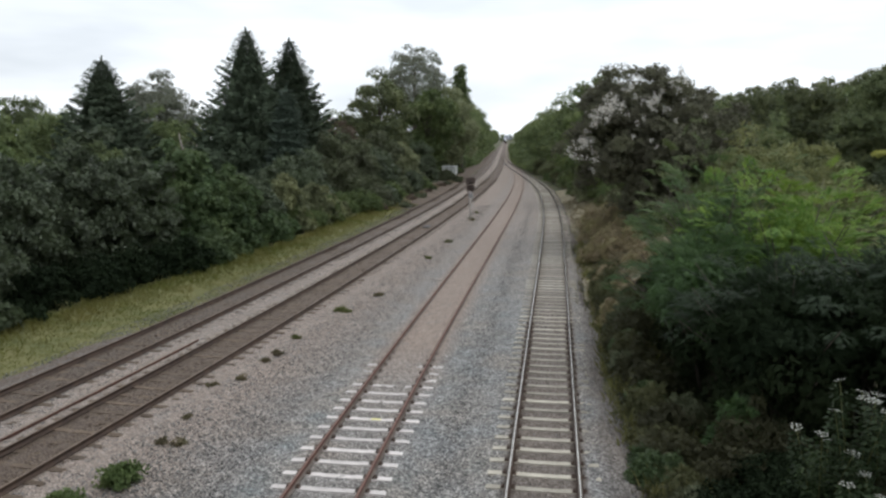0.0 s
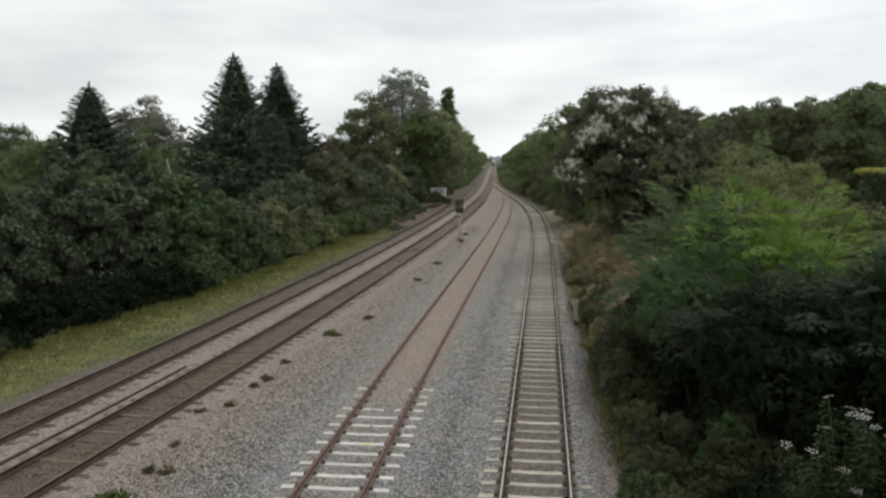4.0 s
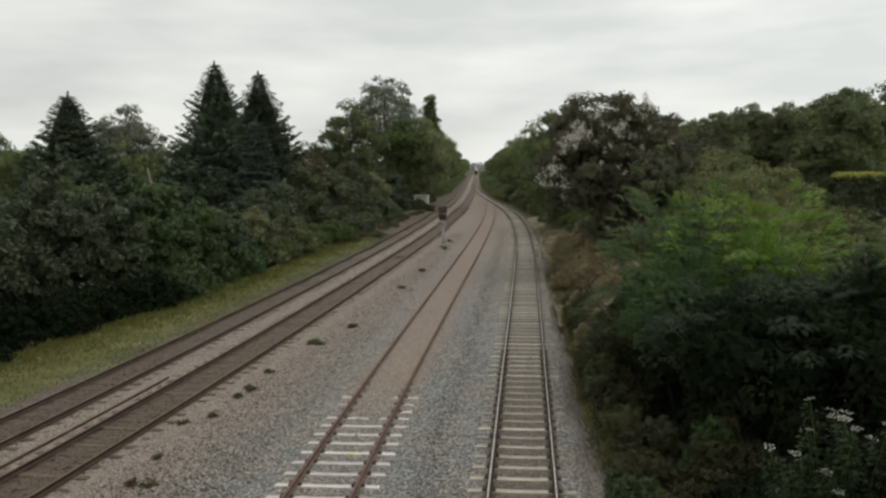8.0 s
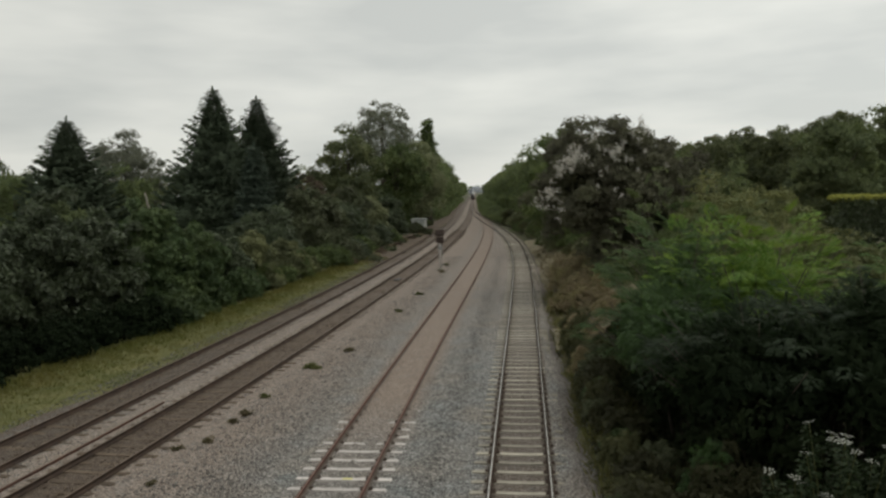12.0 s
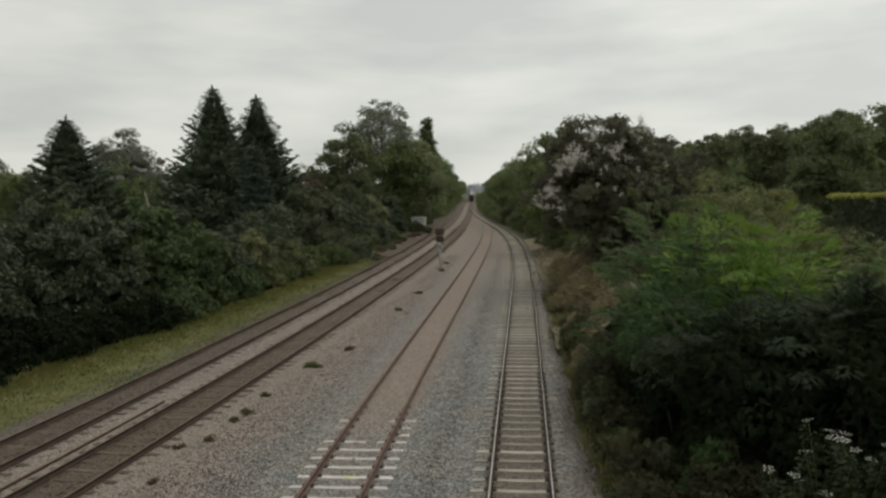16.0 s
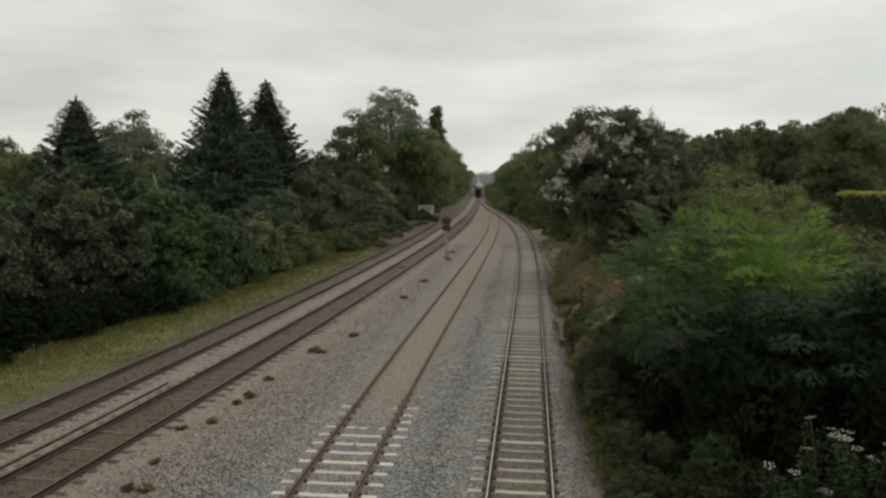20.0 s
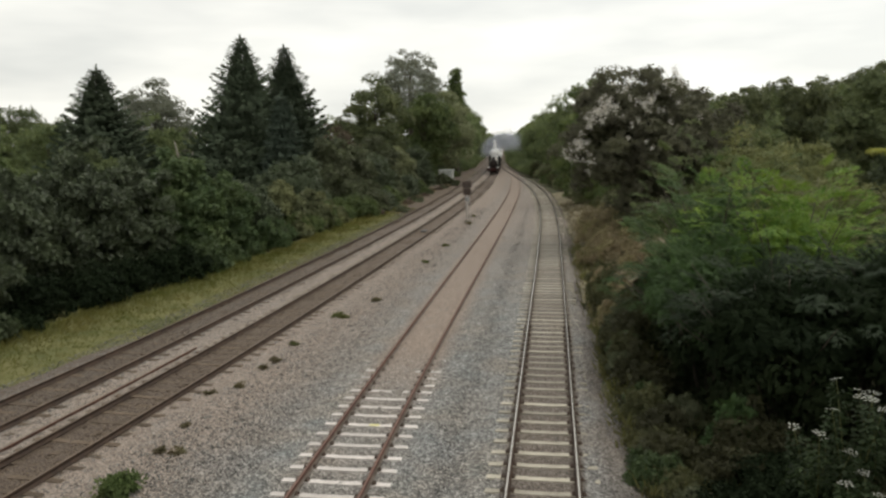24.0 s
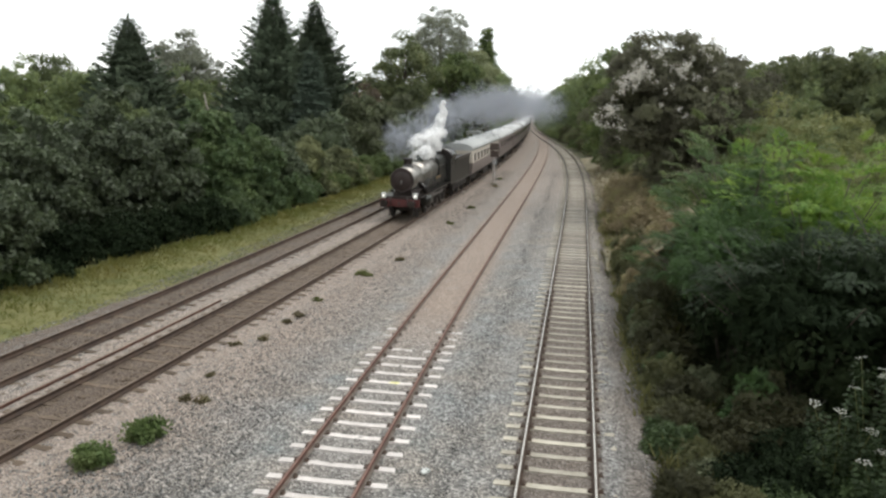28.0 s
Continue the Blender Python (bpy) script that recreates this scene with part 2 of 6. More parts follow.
BALLAST = ballast_material()
STONE = island_stone("loose_stone", (0.065, 0.067, 0.068), (0.165, 0.163, 0.156), (0.385, 0.378, 0.362))
OILY_STONE = island_stone("oily_stone", (0.045, 0.029, 0.019), (0.09, 0.063, 0.042), (0.235, 0.183, 0.132))
EARTH = plain("earth_and_grass", (0.055, 0.07, 0.025), (0.12, 0.105, 0.06), 0.95, 0.6, bump=0.03, fine=9.0)
VERGE = plain("verge_turf", (0.108, 0.118, 0.040), (0.185, 0.176, 0.070), 0.95, 0.8, bump=0.03, fine=7.0)
RUST = plain("rusty_rail_side", (0.098, 0.047, 0.036), (0.155, 0.077, 0.056), 0.8, 3.0, bump=0.002)
DUSTY_FOOT = plain("dusty_rail_foot", (0.13, 0.105, 0.088), (0.20, 0.165, 0.14), 0.9, 3.0, bump=0.002)
DARK_RUST = plain("dark_rail_side", (0.043, 0.026, 0.018), (0.078, 0.047, 0.031), 0.75, 3.0, bump=0.002)
RED_RUST = plain("red_rust_rail_head", (0.140, 0.074, 0.056), (0.21, 0.118, 0.090), 0.65, 2.0)
WORN_STEEL = plain("worn_rail_head", (0.44, 0.41, 0.37), (0.58, 0.55, 0.50), 0.2, 2.0, metal=0.9)
BROWN_STEEL = plain("brown_rail_head", (0.15, 0.108, 0.076), (0.23, 0.172, 0.125), 0.5, 2.0, metal=0.2)
CONCRETE = plain("pale_concrete", (0.74, 0.69, 0.66), (0.60, 0.55, 0.52), 0.85, 2.5, bump=0.004, vary=0.12)
OLD_CONCRETE = plain("stained_concrete", (0.315, 0.286, 0.230), (0.455, 0.42, 0.35), 0.9, 2.0, bump=0.004, vary=0.3)
DARK_SLEEPER = plain("oil_stained_concrete", (0.088, 0.062, 0.042), (0.155, 0.115, 0.082), 0.9, 2.0, bump=0.004, vary=0.2)
BARK = plain("tree_bark", (0.07, 0.055, 0.042), (0.13, 0.11, 0.09), 0.9, 3.0, bump=0.02, fine=25.0)

LEAF_DARK = leaf("dark_hedge_leaf", (0.038, 0.052, 0.029), (0.139, 0.171, 0.098), (0.098, 0.127, 0.065), shine=0.42, gloss=0.44)
# undergrowth leaf darkened to stand for the shade below the shrubs
LEAF_UNDERSHADE = leaf("undershade_leaf", (0.011, 0.015, 0.008), (0.024, 0.038, 0.016), (0.021, 0.028, 0.011), through_leaf=0.08, gloss=0.7, shine=0.06)
LEAF_MID = leaf("broad_leaf", (0.062, 0.094, 0.040), (0.162, 0.210, 0.082), (0.169, 0.210, 0.073))
LEAF_BROWN = leaf("browning_leaf", (0.073, 0.084, 0.050), (0.185, 0.198, 0.121), (0.143, 0.168, 0.086))
LEAF_GREY = leaf("grey_green_leaf", (0.126, 0.149, 0.084), (0.306, 0.325, 0.191), (0.265, 0.285, 0.149))
LEAF_BRIGHT = leaf("bright_shrub_leaf", (0.061, 0.149, 0.029), (0.205, 0.350, 0.069), (0.325, 0.458, 0.086), patch=1.4)
# lighter and greyer than near leaves: distance haze mixed into the green
LEAF_WOOD_HAZE = leaf("hazy_woodland_leaf", (0.091, 0.127, 0.061), (0.239, 0.292, 0.138), (0.227, 0.271, 0.110))
# green taken down almost to black, a painted shadow rather than leaf colour
LEAF_DEEP_SHADE = leaf("deep_shade_leaf", (0.008, 0.013, 0.007), (0.023, 0.036, 0.017), (0.018, 0.028, 0.012), through_leaf=0.12, gloss=0.7, shine=0.06)
LEAF_BUSH = leaf("blue_green_shrub_leaf", (0.021, 0.042, 0.019), (0.084, 0.141, 0.053), (0.070, 0.125, 0.038), patch=1.4)
LEAF_HEDGE = leaf("green_hedge_leaf", (0.032, 0.060, 0.026), (0.113, 0.165, 0.068), (0.122, 0.165, 0.065), shine=0.3)
LEAF_FAR = leaf("dark_woodland_leaf", (0.063, 0.081, 0.046), (0.171, 0.197, 0.101), (0.190, 0.211, 0.092))
LEAF_FRESH = leaf("fresh_green_leaf", (0.036, 0.087, 0.023), (0.119, 0.204, 0.054), (0.173, 0.250, 0.065))
LEAF_DUSK = leaf("dusky_leaf", (0.057, 0.057, 0.041), (0.186, 0.179, 0.124), (0.148, 0.151, 0.092))
LEAF_OLIVE = leaf("olive_leaf", (0.082, 0.102, 0.044), (0.218, 0.240, 0.110), (0.253, 0.258, 0.110))
LEAF_SILVER = leaf("silver_green_leaf", (0.123, 0.138, 0.104), (0.312, 0.326, 0.258), (0.254, 0.268, 0.196))
LEAF_RUSSET = leaf("russet_leaf", (0.080, 0.062, 0.046), (0.195, 0.148, 0.112), (0.165, 0.135, 0.09))
LEAF_DULL = leaf("dull_grey_green_leaf", (0.067, 0.086, 0.043), (0.163, 0.199, 0.097), (0.168, 0.199, 0.088))
LEAF_PALE = leaf("pale_olive_leaf", (0.082, 0.098, 0.050), (0.229, 0.246, 0.136), (0.235, 0.246, 0.120))
LEAF_TEAL = leaf("blue_green_plume_leaf", (0.025, 0.054, 0.023), (0.089, 0.146, 0.058), (0.105, 0.162, 0.053), patch=1.4)
# foliage of the flowering plants, dimmed in colour for the shady corner
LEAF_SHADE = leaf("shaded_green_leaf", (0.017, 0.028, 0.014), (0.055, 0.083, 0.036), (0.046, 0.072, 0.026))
# shaded version of the plume leaf, for the bushes in front
LEAF_GLOOM = leaf("shaded_plume_leaf", (0.009, 0.018, 0.008), (0.032, 0.055, 0.024), (0.027, 0.048, 0.018), through_leaf=0.2)
LEAF_YELLOW = leaf("lit_yellow_hedge_leaf", (0.300, 0.310, 0.070), (0.440, 0.440, 0.130), (0.400, 0.400, 0.110))
NEEDLE = leaf("spruce_needle", (0.067, 0.091, 0.061), (0.117, 0.149, 0.097), (0.099, 0.126, 0.080), through_leaf=0.1, shine=0.08)
NEEDLE_PALE = leaf("pale_conifer_needle", (0.044, 0.068, 0.050), (0.147, 0.190, 0.144), (0.113, 0.150, 0.109), through_leaf=0.1)
BRAMBLE = leaf("bramble_leaf", (0.049, 0.056, 0.026), (0.142, 0.145, 0.070), (0.137, 0.135, 0.059))
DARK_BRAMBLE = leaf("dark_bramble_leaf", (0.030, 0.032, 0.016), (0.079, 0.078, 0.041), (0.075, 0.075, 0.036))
TAN_BRAMBLE = leaf("withered_bramble_leaf", (0.205, 0.165, 0.098), (0.430, 0.355, 0.228), (0.340, 0.320, 0.150), patch=0.9)
DRY = leaf("dry_stem", (0.186, 0.155, 0.099), (0.342, 0.292, 0.193), (0.259, 0.231, 0.141))
GRASS = leaf("grass_blade", (0.103, 0.119, 0.029), (0.189, 0.194, 0.054), (0.208, 0.188, 0.063), patch=0.35)
WILD_GRASS = leaf("wild_grass_blade", (0.073, 0.081, 0.028), (0.219, 0.203, 0.082), (0.198, 0.203, 0.070), patch=0.6)
WEED = leaf("weed_leaf", (0.096, 0.114, 0.045), (0.191, 0.205, 0.085), (0.166, 0.169, 0.068))
FLOWER_WHITE = leaf("flower_white", (0.306, 0.315, 0.264), (0.527, 0.535, 0.476), through_leaf=0.3)
SEED_WHITE = leaf("seed_head_white", (0.660, 0.630, 0.560), (0.880, 0.850, 0.790), through_leaf=0.45)

# ---- the lines of the four tracks: x for each distance y ahead ----
YS = np.arange(-40.0, 1500.0, 0.5)
KNOTS = [0, 30, 60, 90, 120, 150, 180, 230, 300, 3000]


def line_of(x0, slopes):
    m = np.interp(YS, KNOTS, slopes)
    m = np.convolve(np.pad(m, 20, mode="edge"), np.ones(41) / 41, "valid")
    x = np.concatenate([[0], np.cumsum((m[1:] + m[:-1]) * 0.25)])
    return x - np.interp(0, YS, x) + x0


LINE_B = line_of(-13.4526, [0.2614, 0.1875, 0.1704, 0.1403, 0.1231, 0.1063, 0.0938, 0.0839, 0.0858, 0.0845])
LINE_C = line_of(-4.3366, [0.12, 0.1553, 0.1531, 0.1359, 0.1037, 0.0875, 0.0817, 0.082, 0.0844, 0.0845])
D_SHIFT = np.interp(YS, [100, 125, 150, 175, 215, 240], [0, -0.12, -0.45, -0.5, -0.2, 0])
LINE_D = D_SHIFT + line_of(-0.0839, [0.1482, 0.1561, 0.1476, 0.1015, 0.049, 0.0315, 0.0309, 0.057, 0.0836, 0.0845])
SLOPE_B = np.gradient(LINE_B, YS)
LINE_A = LINE_B - 3.25 * np.sqrt(1 + SLOPE_B ** 2)
ARC_B = np.concatenate([[0], np.cumsum(np.hypot(np.diff(LINE_B), np.diff(YS)))])


def at_line(line, y):
    return float(np.interp(y, YS, line))


def heading(line, y):
    return math.atan((at_line(line, y + 0.5) - at_line(line, y - 0.5)))


GROUND_Z = -0.2

# ---- ground: one sheet to the horizon ----
gx = np.concatenate([[-3000, -1200, -500, -200, -90], np.linspace(-60, 60, 41), [90, 200, 500, 1200, 3000]])
gy = np.concatenate([[-3000, -800, -200, -60], np.linspace(-30, 210, 61), [300, 450, 700, 1100, 2000, 3500]])
GX, GY = np.meshgrid(gx, gy)
GZ = -0.46 + np.where(np.abs(GX) < 70, 0.05 * np.sin(GX * 0.9) * np.cos(GY * 0.7), 0)
idx = np.arange(GX.size).reshape(GX.shape)
quads = np.stack([idx[:-1, :-1], idx[:-1, 1:], idx[1:, 1:], idx[1:, :-1]], -1).reshape(-1, 4)
ground = new("ground", np_mesh("ground", np.stack([GX, GY, GZ], -1).reshape(-1, 3), quads, EARTH, True))
tagged(ground, "rough earth and grass on both sides of the railway", "ground", kind="structure")

# ---- ballast bed: a raised sheet of crushed stone under the four tracks ----
by = np.concatenate([np.arange(-40, 8, 2.0), np.arange(8, 40, 0.2), np.arange(40, 110, 0.5), np.arange(110, 300, 3.0), np.arange(300, 1400, 25.0)])
la, lb, lc, ld = (np.interp(by, YS, l) for l in (LINE_A, LINE_B, LINE_C, LINE_D))
left_edge = la - np.interp(by, [18, 24, 30, 40], [2.7, 2.3, 1.75, 1.5]) - 0.25 * np.sin(by * 0.35) - 0.15 * np.sin(by * 1.3)
right_edge = np.maximum(ld + np.interp(by, [12, 15, 18, 22, 28, 60], [2.5, 2.3, 2.15, 2.05, 1.9, 1.6]) + 0.2 * np.sin(by * 0.5) + 0.15 * np.sin(by * 1.7), lb + 2.2)
bu = np.linspace(0, 1, 150)
BX = left_edge[:, None] + (right_edge - left_edge)[:, None] * bu[None, :]
BY = np.repeat(by[:, None], len(bu), 1)
rng = np.random.default_rng(4)
edge = np.minimum(BX - left_edge[:, None], right_edge[:, None] - BX)
BZ = GROUND_Z + 0.026 - 0.3 * np.clip(1 - edge / 0.8, 0, 1) ** 1.5 + rng.normal(0, 0.010, BX.shape)
from_c, from_b, from_a, from_d = (np.abs(BX - l[:, None]) for l in (lc, lb, la, ld))
fill = np.clip((BY - 19.6) / 5.5, 0, 1) * np.clip((1.15 - from_c) / 0.3, 0, 1)
BZ += fill * 0.02
for d in (from_c, from_d):
    BZ -= 0.03 * np.clip((d - 1.5) / 0.8, 0, 1)
for d in (from_a, from_b):
    BZ += 0.035 * np.clip((d - 0.8) / 0.15, 0, 1) - 0.02 * np.clip((d - 1.5) / 0.8, 0, 1)
BZ -= 0.016 * np.clip((0.75 - from_d) / 0.1, 0, 1) + 0.014 * np.clip((ld[:, None] - 0.8 - BX) / 0.1, 0, 1) * np.clip((1.4 - from_d) / 0.1, 0, 1)
BZ -= 0.010 * np.clip((1.35 - from_c) / 0.1, 0, 1) * np.clip((20.5 - BY) / 2, 0, 1)
BZ += 0.022 * np.clip((BX - ld[:, None] - 0.8) / 0.2, 0, 1) * np.clip((2.0 - from_d) / 0.4, 0, 1)
near_ab = np.clip((1.9 - np.minimum(from_a, from_b)) / 0.4, 0, 1)
BZ = BZ * (1 - near_ab) + near_ab * (-0.177 + 0.9 * rng.normal(0, 0.011, BX.shape) - 0.3 * np.clip(1 - edge / 0.8, 0, 1) ** 1.5)
six_foot = np.clip((BX - la[:, None] - 0.7) / 0.3, 0, 1) * np.clip((lb[:, None] - 0.7 - BX) / 0.3, 0, 1)
# last term pales the stone with distance, haze put into its colour
rust_haze = np.maximum.reduce([fill, np.clip((1.5 - from_c) / 0.6, 0, 1) * np.clip((BY - 17) / 8, 0.25, 0.8), 0.75 * six_foot,
                          0.85 * np.clip((4.4 - np.abs(BX - lb[:, None] - 1.2)) / 2.8, 0, 1),
                          0.35 * np.clip((1.1 - from_d) / 0.4, 0, 1), 0.8 * np.clip((la[:, None] - 1.2 - BX) / 0.5, 0, 1),
                          0.1 * np.clip((BX - ld[:, None] - 1.3) / 0.6, 0, 1), np.interp(BY, [28, 65], [0, 0.6])])
oil_shadow = np.maximum(np.clip((0.95 - from_b) / 0.2, 0, 1), np.clip((0.95 - from_a) / 0.2, 0, 1)) * (np.interp(BY, [22, 50], [0.88, 0.68]) + 0.2 * np.clip((0.26 - np.abs(np.minimum(from_a, from_b) - 0.75)) / 0.12, 0, 1))
# strips along the loop's rails paint rail shadow together with stain
oil_shadow = np.maximum.reduce([oil_shadow, 0.75 * np.clip((la[:, None] - 1.0 - BX) / 0.4, 0, 1), np.interp(BY, [20, 45], [0.6, 0.2]) * np.clip((0.95 - from_d) / 0.25, 0, 1), np.clip((np.interp(BY, [14, 40, 70], [0.16, 0.20, 0.28]) - np.abs(from_d - 0.75)) / 0.1, 0, 1), 0.5 * np.clip((BX - ld[:, None] - 0.9) / 0.6, 0, 1)])
bi = np.arange(BX.size).reshape(BX.shape)
bq = np.stack([bi[:-1, :-1], bi[:-1, 1:], bi[1:, 1:], bi[1:, :-1]], -1).reshape(-1, 4)
me = np_mesh("ballast_bed", np.stack([BX, BY, BZ], -1).reshape(-1, 3), bq, BALLAST, True)
for key, values in (("rust_haze", rust_haze), ("oil_shadow", oil_shadow)):
    me.attributes.new(key, "FLOAT", "POINT").data.foreach_set("value", values.astype(np.float32).ravel())
tagged(new("ballast_bed", me), "grey crushed stone ballast with rusty brown dust", "ballast", kind="structure")

# ---- grass verge beside the ballast ----
vy = np.concatenate([np.arange(-40, 110, 1.0), np.arange(110, 400, 10.0)])
vla = np.interp(vy, YS, LINE_A)
vu = np.linspace(0, 1, 16)
VX = (vla - 1.15)[:, None] - vu[None, :] * (np.interp(vy, [26, 38, 42, 60], [7.4, 6.6, 5.0, 4.6]) + 0.5 * np.sin(vy * 0.3))[:, None]
VY = np.repeat(vy[:, None], len(vu), 1)
VZ = -0.52 + 0.35 * np.sin(np.clip(vu * 2.2, 0, 1.57))[None, :] + 0.04 * np.sin(VX * 2.1 + VY) + 0 * VX
vi = np.arange(VX.size).reshape(VX.shape)
vq = np.stack([vi[:-1, 1:], vi[:-1, :-1], vi[1:, :-1], vi[1:, 1:]], -1)
verge_points = np.stack([VX, VY, VZ], -1).reshape(-1, 3)
green_part = vy[:-1] < 76
BARE = plain("bare_brown_earth", (0.085, 0.062, 0.045), (0.15, 0.115, 0.085), 0.95, 0.9, bump=0.03, fine=8.0)
me = np_mesh("verge", verge_points, vq.reshape(-1, 4), VERGE, True)
me.materials.append(BARE)
me.polygons.foreach_set("material_index", np.repeat(np.where(green_part, 0, 1), len(vu) - 1).astype(np.int32))
tagged(new("verge", me), "strip of yellow-green grass and brown earth between ballast and hedge", "verge", kind="structure")

# ---- low bank of dry grass beside the curve ----
STRAW = plain("straw_turf", (0.175, 0.15, 0.095), (0.28, 0.245, 0.16), 0.95, 1.2, bump=0.03, fine=9.0)


def bank_height(u):
    return -0.42 + 1.9 * np.clip(u, 0, 1) ** 1.2


ky = np.arange(32.0, 100.0, 1.0)
ku = np.linspace(0, 1, 20)
KX = (np.interp(ky, YS, LINE_D) + 1.6)[:, None] + ku[None, :] * np.interp(ky, [32, 42, 90, 100], [2.0, 6.0, 6.0, 3.0])[:, None]
KY = np.repeat(ky[:, None], len(ku), 1)
KZ = bank_height(ku)[None, :] * np.interp(ky, [32, 42, 90, 100], [0.4, 1, 1, 0.4])[:, None] + 0.06 * np.sin(KX * 2.3 + KY * 0.8)
ki = np.arange(KX.size).reshape(KX.shape)
kq = np.stack([ki[:-1, :-1], ki[:-1, 1:], ki[1:, 1:], ki[1:, :-1]], -1).reshape(-1, 4)
tagged(new("bank", np_mesh("bank", np.stack([KX, KY, KZ], -1).reshape(-1, 3), kq, STRAW, True)), "low bank of dry straw-coloured grass", "bank", kind="structure")

# ---- the road bridge under the camera: unseen, build assumed, shades the near bank ----
BRIDGE_BRICK = plain("dark_bridge_brick", (0.13, 0.075, 0.058), (0.19, 0.115, 0.09), 0.85, 2.0, bump=0.01)
BRIDGE_STEEL = plain("bridge_girder_paint", (0.10, 0.12, 0.115), (0.15, 0.165, 0.155), 0.6, 2.0)
TAR = plain("asphalt", (0.045, 0.045, 0.047), (0.06, 0.06, 0.06), 0.9, 3.0, bump=0.004)
bridge = thing("road_bridge", pose(0, 0, 0), "brick and steel road bridge over the railway", "bridge")
part("deck", box(-34, 34, -9.0, 0.75, 5.25, 5.6), TAR, bridge)
for y in (0.3, -8.9):
    part("girder", box(-17, 11, y, y + 0.35, 4.55, 5.246, 0.02), BRIDGE_STEEL, bridge)
    part("parapet", box(-34, 34, y, y + 0.3, 5.604, 6.45, 0.03), BRIDGE_BRICK, bridge)
for x0, x1 in ((-34, -19.5), (9.5, 34)):
    part("abutment", box(x0, x1, -8.8, 0.2, -0.6, 5.246), BRIDGE_BRICK, bridge)

# ---- plants ----
def diamond(p, d, n, length, width):
    """One leaf as a quad: base, side, tip, side."""
    d, n = np.array(d, float), np.array(n, float)
    d /= np.linalg.norm(d)
    s = np.cross(d, n)
    s /= np.linalg.norm(s) + 1e-9
    p = np.array(p, float)
    return [p, p + d * length * 0.45 + s * width / 2, p + d * length - n * length * 0.12, p + d * length * 0.45 - s * width / 2]


def template(kind):
    r = np.random.default_rng(11)
    v = []
    if kind == "pinnate":
        for i in range(5):
            x = 0.12 + 0.18 * i
            for side in (1, -1):
                v += diamond((x, 0, -0.18 * x * x), (0.75, side, -0.15), (0, 0, 1), 0.42 - 0.03 * i, 0.15)
        v += diamond((0.95, 0, -0.2), (1, 0, -0.3), (0, 0, 1), 0.34, 0.13)
    elif kind == "feather":
        for i in range(6):
            x = 0.1 + 0.13 * i
            for side in (1, -1):
                v += diamond((x, 0, 0.1 * x - 0.28 * x * x), (0.8, side, -0.25), (0, 0, 1), 0.36 - 0.03 * i, 0.095)
        v += diamond((0.8, 0, -0.1), (1, 0, -0.4), (0, 0, 1), 0.3, 0.08)
    elif kind == "cluster":
        for i in range(7):
            d = r.normal(0, 1, 3)
            d[0] = abs(d[0]) + 0.2
            v += diamond(r.normal(0, 0.22, 3) + (0.25, 0, 0), d, r.normal(0, 0.6, 3) + (0, 0, 1), 0.55, 0.36)
    elif kind == "needle":
        for i in range(5):
            x = 0.2 * i
            for side in (1, -1):
                v += diamond((x, 0, -0.1 * x), (0.8, side * 0.7, -0.25), (0, 0, 1), 0.46 - 0.05 * i, 0.2)
        v += diamond((0, 0, 0), (1, 0, -0.1), (0, 0.3, 1), 1.15, 0.2)
    elif kind == "blade":
        for i in range(5):
            a = r.uniform(0, 6.28)
            v += diamond((0, 0.25 * math.cos(a), 0.25 * math.sin(a)), (1, 0.45 * math.cos(a), 0.45 * math.sin(a)),
                         (0, -math.sin(a), math.cos(a)), r.uniform(0.6, 1.1), 0.09)
    elif kind == "umbel":
        for i in range(9):
            a = i * 2.4
            q = 0.16 * math.sqrt(i)
            v += diamond((0.1, q * math.cos(a), q * math.sin(a)), (0.15, math.cos(a), math.sin(a)), (1, 0, 0), 0.34, 0.3)
    elif kind == "fleck":
        v += diamond((-0.5, 0, 0), (1, 0, 0), (0, 0, 1), 1.0, 1.0)
    v = np.array(v)
    return v, np.arange(len(v)).reshape(-1, 4)


TEMPLATES = {k: template(k) for k in ("pinnate", "feather", "cluster", "needle", "blade", "umbel", "fleck")}


def unit(a):
    return a / (np.linalg.norm(a, axis=-1, keepdims=True) + 1e-9)


def scatter(kind, pos, axis, size, r, upward=0.6, facing=None):
    """Many copies of a template in one pair of arrays, each along its axis, its face turned up or to the given side."""
    tv, tf = TEMPLATES[kind]
    n = len(pos)
    x = unit(axis)
    up = unit(r.normal(0, 1, (n, 3)) * (1 - upward) + (np.array([0, 0, upward]) if facing is None else facing * upward))
    y = unit(np.cross(up, x))
    z = np.cross(x, y)
    s = np.broadcast_to(size, (n,))[:, None, None]
    v = pos[:, None, :] + s * (tv[None, :, :1] * x[:, None, :] + tv[None, :, 1:2] * y[:, None, :] + tv[None, :, 2:] * z[:, None, :])
    f = tf[None] + (np.arange(n) * len(tv))[:, None, None]
    return v.reshape(-1, 3), f.reshape(-1, 4)


def join(pieces):
    vs, fs, off = [], [], 0
    for v, f in pieces:
        vs.append(v)
        fs.append(f + off)
        off += len(v)
    return np.concatenate(vs), np.concatenate(fs)


def ball(n, r):
    return unit(r.normal(0, 1, (n, 3)))


